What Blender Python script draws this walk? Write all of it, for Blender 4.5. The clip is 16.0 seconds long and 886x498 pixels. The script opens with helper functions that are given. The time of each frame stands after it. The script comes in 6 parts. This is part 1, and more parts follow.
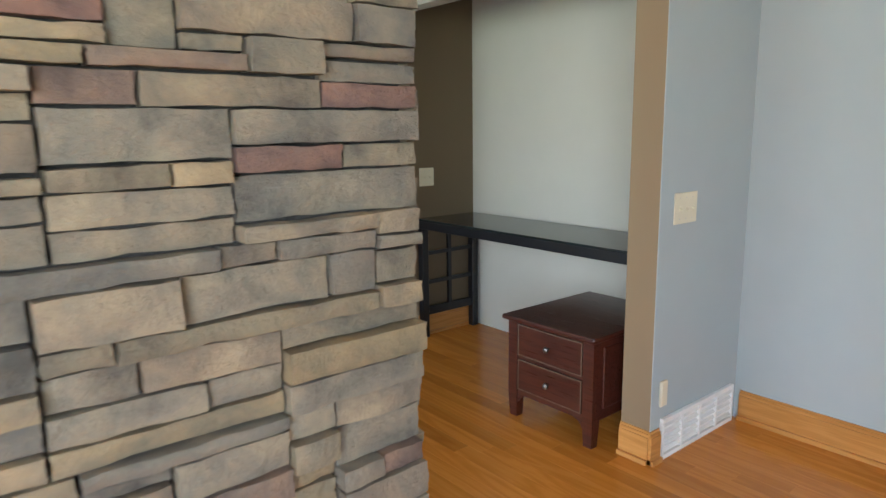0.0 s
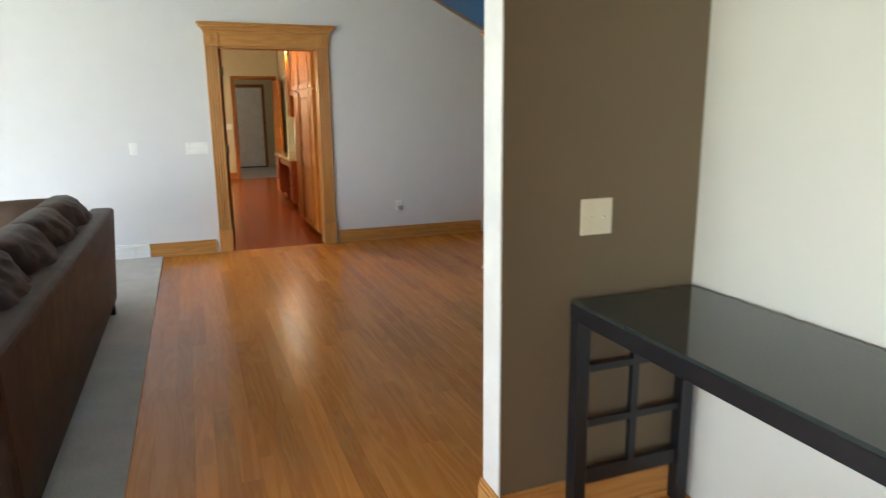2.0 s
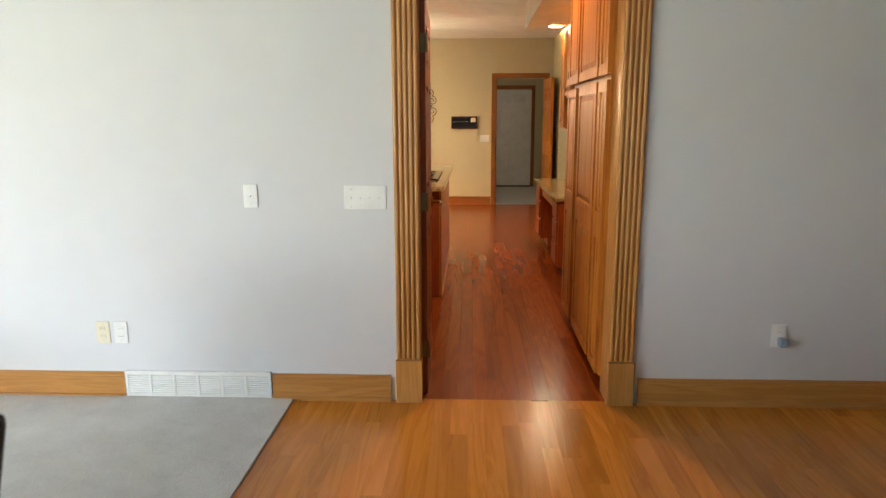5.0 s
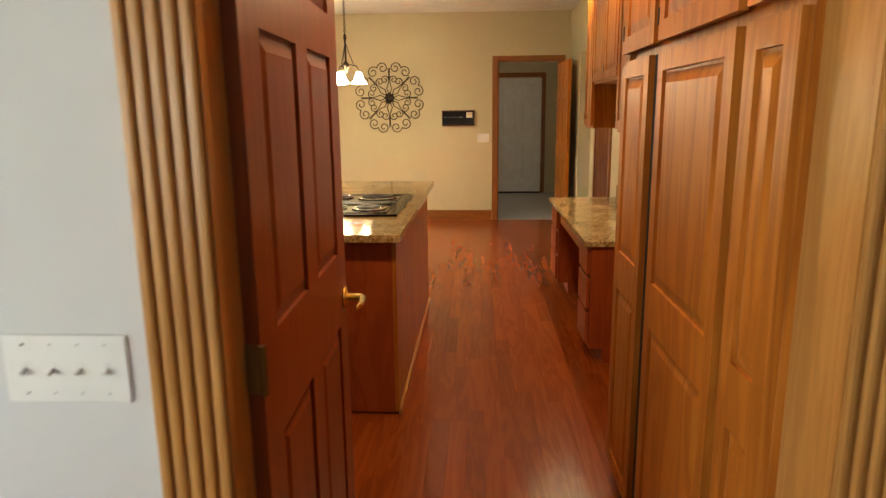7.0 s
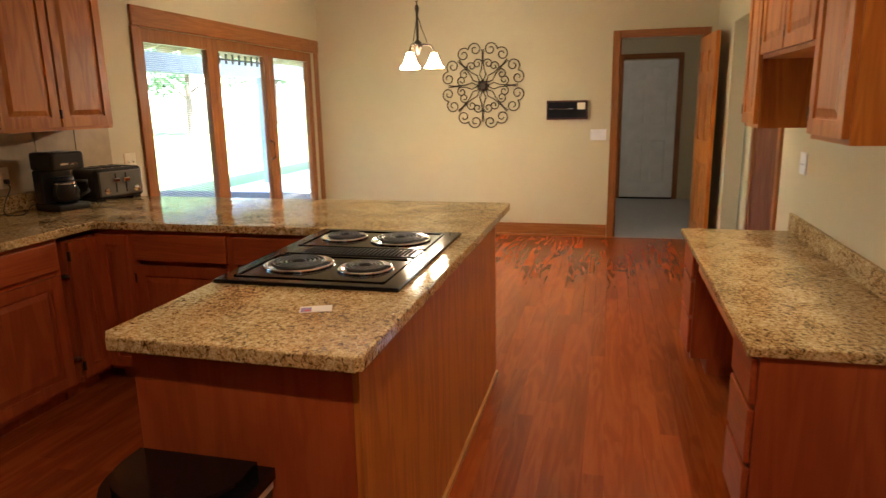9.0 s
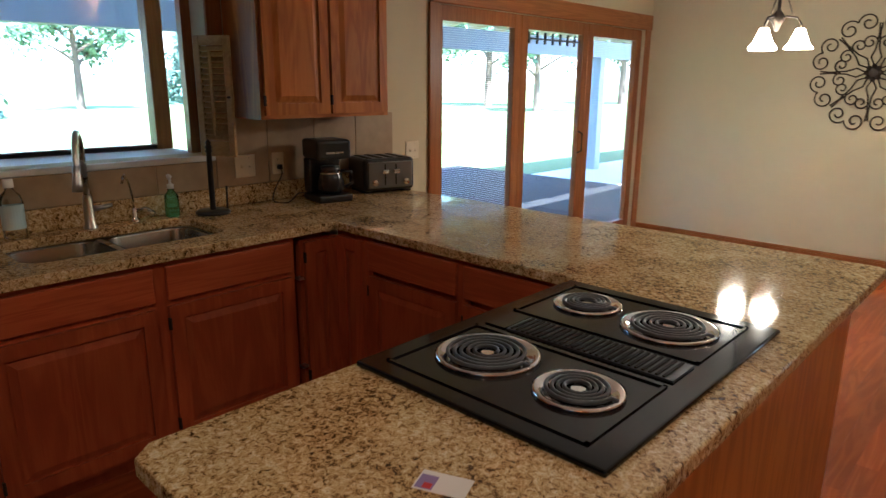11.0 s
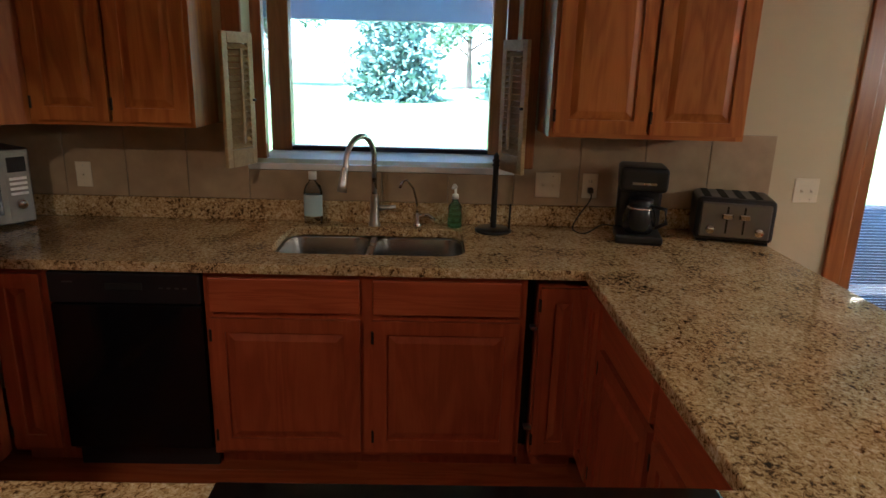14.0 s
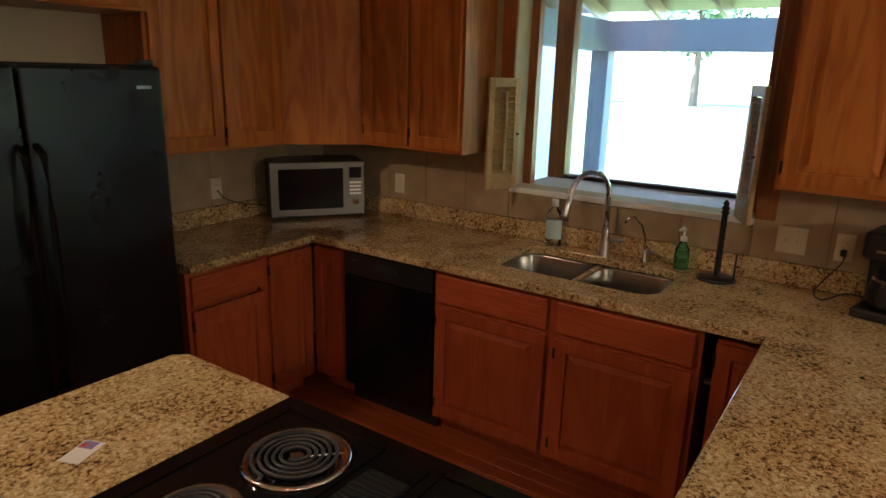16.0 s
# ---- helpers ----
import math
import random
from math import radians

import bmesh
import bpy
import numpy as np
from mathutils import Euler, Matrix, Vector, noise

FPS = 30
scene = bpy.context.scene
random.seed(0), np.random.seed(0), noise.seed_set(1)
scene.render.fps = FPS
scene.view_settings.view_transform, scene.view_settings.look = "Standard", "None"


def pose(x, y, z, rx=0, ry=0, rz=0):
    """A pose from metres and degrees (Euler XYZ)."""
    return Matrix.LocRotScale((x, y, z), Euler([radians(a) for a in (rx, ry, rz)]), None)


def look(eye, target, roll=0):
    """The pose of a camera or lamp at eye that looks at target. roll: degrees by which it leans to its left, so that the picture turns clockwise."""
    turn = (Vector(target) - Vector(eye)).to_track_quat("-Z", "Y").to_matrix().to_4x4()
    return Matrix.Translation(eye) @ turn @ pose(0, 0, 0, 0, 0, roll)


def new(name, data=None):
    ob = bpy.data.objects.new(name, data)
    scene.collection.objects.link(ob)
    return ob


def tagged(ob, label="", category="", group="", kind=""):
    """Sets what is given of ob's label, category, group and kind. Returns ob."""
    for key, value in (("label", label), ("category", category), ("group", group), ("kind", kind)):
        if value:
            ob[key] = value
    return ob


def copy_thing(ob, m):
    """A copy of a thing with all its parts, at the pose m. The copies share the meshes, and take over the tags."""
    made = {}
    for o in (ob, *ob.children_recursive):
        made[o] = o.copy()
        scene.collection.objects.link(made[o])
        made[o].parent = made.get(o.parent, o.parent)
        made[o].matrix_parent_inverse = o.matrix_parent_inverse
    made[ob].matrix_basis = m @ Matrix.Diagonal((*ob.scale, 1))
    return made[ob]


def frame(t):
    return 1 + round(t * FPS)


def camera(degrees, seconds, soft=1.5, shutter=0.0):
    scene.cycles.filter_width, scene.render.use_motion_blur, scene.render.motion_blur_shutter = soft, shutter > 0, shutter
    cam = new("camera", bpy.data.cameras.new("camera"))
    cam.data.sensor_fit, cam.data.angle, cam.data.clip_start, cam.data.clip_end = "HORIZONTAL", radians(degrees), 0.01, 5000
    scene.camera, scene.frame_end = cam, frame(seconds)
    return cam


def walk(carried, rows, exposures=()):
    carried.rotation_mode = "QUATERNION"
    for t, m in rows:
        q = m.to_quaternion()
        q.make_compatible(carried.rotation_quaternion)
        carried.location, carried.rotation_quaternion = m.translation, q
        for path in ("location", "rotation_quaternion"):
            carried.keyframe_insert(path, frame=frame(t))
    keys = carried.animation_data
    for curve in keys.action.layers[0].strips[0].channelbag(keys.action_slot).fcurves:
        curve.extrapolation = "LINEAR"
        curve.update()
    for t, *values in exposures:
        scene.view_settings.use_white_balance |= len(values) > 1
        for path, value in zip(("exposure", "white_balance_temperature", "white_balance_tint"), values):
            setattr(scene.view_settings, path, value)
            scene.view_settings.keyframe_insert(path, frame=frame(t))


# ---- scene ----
cam = camera(68.2, 16.0, 1.4, 0.25)
PATH = [
    (0, (-0.170, -2.199, 1.365), (1.076, -0.676, 1.006), -0.8),
    (0.5, (0.246, -1.905, 1.391), (1.501, -0.396, 1.004), -1.0),
    (1, (0.673, -1.597, 1.380), (1.920, -0.084, 0.985), -1.1),
    (1.5, (1.005, -1.186, 1.414), (2.063, 0.460, 1.000), -1.1),
    (2, (1.264, -0.583, 1.399), (1.962, 1.245, 0.987), -0.6),
    (2.5, (1.452, 0.018, 1.385), (1.912, 1.922, 0.980), -0.7),
    (3, (1.575, 0.645, 1.390), (1.796, 2.594, 0.988), -0.3),
    (3.5, (1.844, 1.255, 1.428), (1.887, 3.212, 1.020), -0.2),
    (4, (1.847, 1.882, 1.445), (1.797, 3.840, 1.041), -0.2),
    (4.2, (1.811, 2.141, 1.450), (1.751, 4.100, 1.049), -0.1),
    (6.3, (1.956, 4.718, 1.444), (1.844, 6.677, 1.058), -0.8),
    (6.5, (1.948, 4.907, 1.435), (1.839, 6.866, 1.047), -0.9),
    (7, (2.007, 5.423, 1.474), (1.899, 7.377, 1.062), -0.6),
    (7.5, (2.087, 5.947, 1.507), (1.962, 7.899, 1.088), -0.7),
    (8, (2.084, 6.396, 1.504), (1.890, 8.342, 1.085), -0.8),
    (8.5, (2.128, 6.737, 1.493), (1.832, 8.669, 1.066), -1.1),
    (9, (2.177, 7.060, 1.486), (1.698, 8.952, 1.049), -1.1),
    (9.5, (2.146, 7.293, 1.475), (1.421, 9.102, 1.027), -0.6),
    (10, (2.061, 7.599, 1.502), (1.091, 9.285, 1.038), -0.1),
    (10.2, (2.048, 7.688, 1.516), (0.995, 9.320, 1.040), -0.1),
    (12.3, (2.015, 8.599, 1.596), (0.325, 9.547, 1.089), 1.6),
    (12.5, (2.020, 8.700, 1.608), (0.281, 9.543, 1.092), 1.5),
    (13, (2.065, 8.891, 1.643), (0.219, 9.454, 1.117), 1.4),
    (13.5, (2.008, 9.049, 1.639), (0.108, 9.366, 1.100), 1.8),
    (14, (1.937, 9.264, 1.656), (0.012, 9.309, 1.110), 1.6),
    (14.5, (1.888, 9.450, 1.660), (-0.027, 9.222, 1.127), 1.7),
    (15, (1.907, 9.662, 1.718), (0.079, 9.059, 1.181), 1.8),
    (15.5, (1.951, 9.898, 1.752), (0.239, 9.016, 1.216), 1.5),
    (16, (2.021, 10.125, 1.786), (0.426, 9.038, 1.262), 1.5),
]
EXPO = [(0.0, 3.3, 5950, 10), (0.6, 3.4, 5950, 10), (1.0, 3.75, 6300, 10), (1.5, 3.9, 6500, 10), (1.9, 4.2, 6250, 10), (2.5, 4.3, 6200, 10), (3.0, 4.33, 6150, 10), (4.2, 4.25, 6300, 10), (6.5, 4.0, 6900, 10), (8.0, 4.25, 6900, 10), (8.5, 4.3, 6400, 10), (9.0, 4.1, 5800, 10), (10.0, 3.7, 4900, 10), (12.5, 3.45, 4800, 10), (14.0, 3.45, 4700, 10), (15.0, 3.45, 4850, 10), (16.0, 3.8, 5200, 10)]
walk(cam, [(t, look(eye, target, roll)) for t, eye, target, roll in PATH], EXPO)

# ---- world and light ----
world = bpy.data.worlds.new("world")
scene.world = world
world.use_nodes = True
sky = world.node_tree.nodes.new("ShaderNodeTexSky")
sky.sky_type, sky.sun_disc = "NISHITA", False
sky.sun_elevation, sky.sun_rotation = radians(56), radians(120)
world.node_tree.links.new(sky.outputs[0], world.node_tree.nodes["Background"].inputs[0])
world.node_tree.nodes["Background"].inputs[1].default_value = 0.15


def lamp(name, kind, m, power, colour, **more):
    data = bpy.data.lights.new(name, kind)
    data.energy, data.color = power, colour
    ob = new(name, data)
    ob.matrix_world = m
    if kind == "AREA":
        data.shape, data.size, data.size_y = "RECTANGLE", more["w"], more["h"]
    elif kind == "SUN":
        data.angle = radians(0.5)
    else:
        data.shadow_soft_size = more["r"]
    return ob


# a high sun over the lawn, kept off the glass by the porch roof
lamp("sun", "SUN", look((7, -4, 12), (0, 0, 0)), 5.0, (1.0, 0.95, 0.86))
# daylight in the living room's windows, which the walk never faces
lamp("west_window_light", "AREA", look((-6.45, 1.0, 1.5), (0, 1.0, 1.3)), 16, (0.95, 0.97, 1.0), w=5.0, h=1.9)
lamp("south_window_light", "AREA", look((-2.9, -4.4, 1.5), (0, 4, 1.0)), 22, (0.95, 0.97, 1.0), w=3.0, h=1.8)
# unseen warm fill, added to brighten the entry and its white door
lamp("entry_fill_light", "AREA", look((1.3, 16.0, 1.7), (3.0, 16.4, 1.0)), 0.35, (1.0, 0.78, 0.58), w=1.2, h=1.4)
# lit lamps
for dx, dy in ((0.13, 0.03), (-0.10, 0.09), (-0.03, -0.13)):
    lamp("chandelier_bulb", "POINT", pose(0.62 + dx, 12.56 + dy, 1.75), 0.65, (1.0, 0.74, 0.46), r=0.03)
lamp("downlight_bulb", "SPOT", pose(2.80, 9.9, 2.46), 2.2, (1.0, 0.70, 0.38), r=0.04).data.spot_size = radians(120)
lamp("pantry_downlight_bulb", "SPOT", pose(2.05, 7.5, 2.70), 5.5, (1.0, 0.66, 0.36), r=0.05).data.spot_size = radians(140)
lamp("dining_light", "POINT", pose(6.0, 8.6, 2.0), 2.5, (1.0, 0.85, 0.65), r=0.1)

# ---- materials ----
MATS = {}


def graph(name):
    m = bpy.data.materials.new(name)
    m.use_nodes = True
    return m, m.node_tree.nodes, m.node_tree.links, m.node_tree.nodes["Principled BSDF"]


def ramp(nodes, stops):
    r = nodes.new("ShaderNodeValToRGB")
    while len(r.color_ramp.elements) < len(stops):
        r.color_ramp.elements.new(0.5)
    for e, (p, c) in zip(r.color_ramp.elements, stops):
        e.position, e.color = p, (*c, 1)
    return r


def coords(nodes, links, scale, shift=True):
    """Object coordinates, stretched, with a shift of its own for each object."""
    tc, mp = nodes.new("ShaderNodeTexCoord"), nodes.new("ShaderNodeMapping")
    mp.inputs["Scale"].default_value = scale
    links.new(tc.outputs["Object"], mp.inputs["Vector"])
    if shift:
        info, mul = nodes.new("ShaderNodeObjectInfo"), nodes.new("ShaderNodeMath")
        mul.operation = "MULTIPLY"
        mul.inputs[1].default_value = 37.0
        links.new(info.outputs["Random"], mul.inputs[0])
        links.new(mul.outputs[0], mp.inputs["Location"])
    return mp


def bump(nodes, links, bsdf, height, strength, distance=0.002):
    b = nodes.new("ShaderNodeBump")
    b.inputs["Strength"].default_value, b.inputs["Distance"].default_value = strength, distance
    links.new(height, b.inputs["Height"])
    links.new(b.outputs[0], bsdf.inputs["Normal"])


def noise_node(nodes, links, vec, scale, detail=4.0, rough=0.55, distort=0.0):
    n = nodes.new("ShaderNodeTexNoise")
    n.inputs["Scale"].default_value, n.inputs["Detail"].default_value = scale, detail
    n.inputs["Roughness"].default_value, n.inputs["Distortion"].default_value = rough, distort
    links.new(vec.outputs[0], n.inputs["Vector"])
    return n


def wood(name, dark, mid, light, along, rough=0.32, coat=0.0, tone=0.25, island=False, grain=0.30, figure=0.07, width=14.0, relief=0.12, gloss=0.4, fine_scale=190.0):
    """Oak: grain stretched along one axis, cathedral figure, and a tone of its own for each piece."""
    m, n, l, b = graph(name)
    sc = [width, width, width]
    sc["xyz".index(along)] = 0.9
    mp = coords(n, l, sc)
    big = noise_node(n, l, mp, 1.0, 3.0, 0.5, 0.9)
    wave = n.new("ShaderNodeMath")
    wave.operation = "MULTIPLY"
    wave.inputs[1].default_value = 34.0
    l.new(big.outputs["Fac"], wave.inputs[0])
    sn = n.new("ShaderNodeMath")
    sn.operation = "SINE"
    l.new(wave.outputs[0], sn.inputs[0])
    sc2 = [fine_scale] * 3
    sc2["xyz".index(along)] = 5.0
    mp2 = coords(n, l, sc2)
    fine = noise_node(n, l, mp2, 1.0, 2.0, 0.6)
    mix = n.new("ShaderNodeMath")
    mix.operation = "MULTIPLY_ADD"
    mix.inputs[1].default_value, mix.inputs[2].default_value = figure, 0.0
    l.new(sn.outputs[0], mix.inputs[0])
    add = n.new("ShaderNodeMath")
    add.operation = "ADD"
    l.new(mix.outputs[0], add.inputs[0])
    half = n.new("ShaderNodeMath")
    half.operation = "MULTIPLY_ADD"
    half.inputs[1].default_value, half.inputs[2].default_value = grain, 0.5 - grain / 2
    l.new(fine.outputs["Fac"], half.inputs[0])
    l.new(half.outputs[0], add.inputs[1])
    r = ramp(n, [(0.28, dark), (0.5, mid), (0.72, light)])
    l.new(add.outputs[0], r.inputs[0])
    hsv = n.new("ShaderNodeHueSaturation")
    l.new(r.outputs[0], hsv.inputs["Color"])
    if island:
        src = n.new("ShaderNodeNewGeometry").outputs["Random Per Island"]
    else:
        src = n.new("ShaderNodeObjectInfo").outputs["Random"]
    mr = n.new("ShaderNodeMapRange")
    mr.inputs["To Min"].default_value, mr.inputs["To Max"].default_value = 1 - tone, 1 + tone
    l.new(src, mr.inputs["Value"])
    l.new(mr.outputs[0], hsv.inputs["Value"])
    l.new(hsv.outputs[0], b.inputs["Base Color"])
    rr = n.new("ShaderNodeMapRange")
    rr.inputs["To Min"].default_value, rr.inputs["To Max"].default_value = rough - 0.06, rough + 0.10
    l.new(fine.outputs["Fac"], rr.inputs["Value"])
    if relief:
        l.new(rr.outputs[0], b.inputs["Roughness"])
    else:
        b.inputs["Roughness"].default_value = rough
    b.inputs["Coat Weight"].default_value = coat
    b.inputs["Specular IOR Level"].default_value = gloss
    b.inputs["Coat Roughness"].default_value = 0.15
    if relief:
        bump(n, l, b, add.outputs[0], relief, 0.001)
    return m


def plain(name, colour, rough=0.5, metal=0.0, vary=0.06, scale=6.0, grain=220.0, relief=0.05, **more):
    """Paint, plastic or metal: slow unevenness and fine grain over one colour."""
    m, n, l, b = graph(name)
    mp = coords(n, l, (1, 1, 1))
    a, c = noise_node(n, l, mp, scale, 3.0), noise_node(n, l, mp, grain, 2.0)
    lo, hi = [v * (1 - vary) for v in colour], [min(1, v * (1 + vary)) for v in colour]
    r = ramp(n, [(0.3, lo), (0.7, hi)])
    l.new(a.outputs["Fac"], r.inputs[0])
    l.new(r.outputs[0], b.inputs["Base Color"])
    mr = n.new("ShaderNodeMapRange")
    mr.inputs["To Min"].default_value, mr.inputs["To Max"].default_value = max(0.02, rough - 0.05), min(1, rough + 0.05)
    l.new(a.outputs["Fac"], mr.inputs["Value"])
    l.new(mr.outputs[0], b.inputs["Roughness"])
    b.inputs["Metallic"].default_value = metal
    for key, value in more.items():
        b.inputs[key.replace("_", " ")].default_value = value
    if relief:
        bump(n, l, b, c.outputs["Fac"], relief, 0.001)
    return m


def granite(name):
    m, n, l, b = graph(name)
    mp = coords(n, l, (1, 1, 1), shift=False)
    blot = noise_node(n, l, mp, 74.0, 5.0, 0.72, 0.9)
    slow = noise_node(n, l, mp, 5.5, 4.0, 0.6, 0.6)
    v = n.new("ShaderNodeTexVoronoi")
    v.inputs["Scale"].default_value = 150.0
    l.new(mp.outputs[0], v.inputs["Vector"])
    s1 = n.new("ShaderNodeMath")
    s1.operation = "MULTIPLY_ADD"
    s1.inputs[1].default_value, s1.inputs[2].default_value = 0.30, -0.125
    l.new(slow.outputs["Fac"], s1.inputs[0])
    s2 = n.new("ShaderNodeMath")
    s2.operation = "ADD"
    l.new(blot.outputs["Fac"], s2.inputs[0])
    l.new(s1.outputs[0], s2.inputs[1])
    r = ramp(n, [(0.35, (0.022, 0.014, 0.010)), (0.42, (0.11, 0.06, 0.025)), (0.48, (0.40, 0.25, 0.095)), (0.57, (0.60, 0.44, 0.21)), (0.69, (0.76, 0.66, 0.44))])
    l.new(s2.outputs[0], r.inputs[0])
    grey = ramp(n, [(0.0, (0.03, 0.022, 0.018)), (0.14, (0.35, 0.30, 0.22)), (0.3, (1, 1, 1))])
    l.new(v.outputs["Distance"], grey.inputs[0])
    mix = n.new("ShaderNodeMix")
    mix.data_type, mix.blend_type = "RGBA", "MULTIPLY"
    mix.inputs["Factor"].default_value = 0.6
    l.new(r.outputs[0], mix.inputs["A"])
    l.new(grey.outputs[0], mix.inputs["B"])
    l.new(mix.outputs["Result"], b.inputs["Base Color"])
    b.inputs["Roughness"].default_value = 0.07
    return m


def stone_mat():
    m, n, l, b = graph("field stone")
    mp = coords(n, l, (1, 1, 1))
    a, c = noise_node(n, l, mp, 7.0, 6.0, 0.62, 0.3), noise_node(n, l, mp, 60.0, 6.0, 0.7)
    info = n.new("ShaderNodeObjectInfo")
    tone = ramp(n, [(0.0, (0.30, 0.24, 0.145)), (0.2, (0.20, 0.19, 0.155)), (0.4, (0.35, 0.28, 0.18)), (0.6, (0.17, 0.167, 0.15)), (0.8, (0.29, 0.26, 0.20)), (0.93, (0.22, 0.185, 0.145)), (1.0, (0.21, 0.125, 0.11))])
    l.new(info.outputs["Random"], tone.inputs[0])
    stain = ramp(n, [(0.3, (0.40, 0.41, 0.43)), (0.46, (0.8, 0.79, 0.77)), (0.6, (1.1, 1.02, 0.9)), (0.75, (1.5, 1.38, 1.15))])
    l.new(a.outputs["Fac"], stain.inputs[0])
    mix = n.new("ShaderNodeMix")
    mix.data_type, mix.blend_type = "RGBA", "MULTIPLY"
    mix.inputs["Factor"].default_value = 1.0
    l.new(tone.outputs[0], mix.inputs["A"])
    l.new(stain.outputs[0], mix.inputs["B"])
    l.new(mix.outputs["Result"], b.inputs["Base Color"])
    b.inputs["Roughness"].default_value = 0.85
    sm = n.new("ShaderNodeMath")
    sm.operation = "ADD"
    l.new(a.outputs["Fac"], sm.inputs[0])
    l.new(c.outputs["Fac"], sm.inputs[1])
    bump(n, l, b, sm.outputs[0], 0.8, 0.010)
    return m


def emit(name, colour, strength):
    m, n, l, b = graph(name)
    b.inputs["Base Color"].default_value = (*colour, 1)
    b.inputs["Emission Color"].default_value = (*colour, 1)
    b.inputs["Emission Strength"].default_value = strength
    return m


def glass(name, tint=(1, 1, 1), rough=0.0):
    m, n, l, b = graph(name)
    b.inputs["Base Color"].default_value = (*tint, 1)
    b.inputs["Roughness"].default_value = rough
    b.inputs["Transmission Weight"].default_value = 1.0
    b.inputs["IOR"].default_value = 1.45
    return m


def leather(name):
    m, n, l, b = graph(name)
    mp = coords(n, l, (1, 1, 1))
    a, c = noise_node(n, l, mp, 7.0, 4.0, 0.5, 0.2), noise_node(n, l, mp, 260.0, 3.0, 0.6)
    r = ramp(n, [(0.3, (0.020, 0.008, 0.004)), (0.55, (0.034, 0.014, 0.008)), (0.8, (0.075, 0.034, 0.018))])
    l.new(a.outputs["Fac"], r.inputs[0])
    l.new(r.outputs[0], b.inputs["Base Color"])
    b.inputs["Roughness"].default_value = 0.45
    b.inputs["Specular IOR Level"].default_value = 0.22
    sm = n.new("ShaderNodeMath")
    sm.operation = "MULTIPLY_ADD"
    sm.inputs[1].default_value = 5.0
    l.new(a.outputs["Fac"], sm.inputs[0])
    l.new(c.outputs["Fac"], sm.inputs[2])
    bump(n, l, b, sm.outputs[0], 0.5, 0.006)
    return m


def speckle(name, a, c, scale, rough=0.95, relief=0.6, dist=0.006):
    m, n, l, b = graph(name)
    mp = coords(n, l, (1, 1, 1))
    f, s = noise_node(n, l, mp, scale, 3.0, 0.7), noise_node(n, l, mp, scale / 40.0, 3.0)
    sm = n.new("ShaderNodeMath")
    sm.operation = "MULTIPLY_ADD"
    sm.inputs[1].default_value = 0.4
    l.new(s.outputs["Fac"], sm.inputs[0])
    l.new(f.outputs["Fac"], sm.inputs[2])
    r = ramp(n, [(0.45, a), (0.95, c)])
    l.new(sm.outputs[0], r.inputs[0])
    l.new(r.outputs[0], b.inputs["Base Color"])
    b.inputs["Roughness"].default_value = rough
    bump(n, l, b, f.outputs["Fac"], relief, dist)
    return m


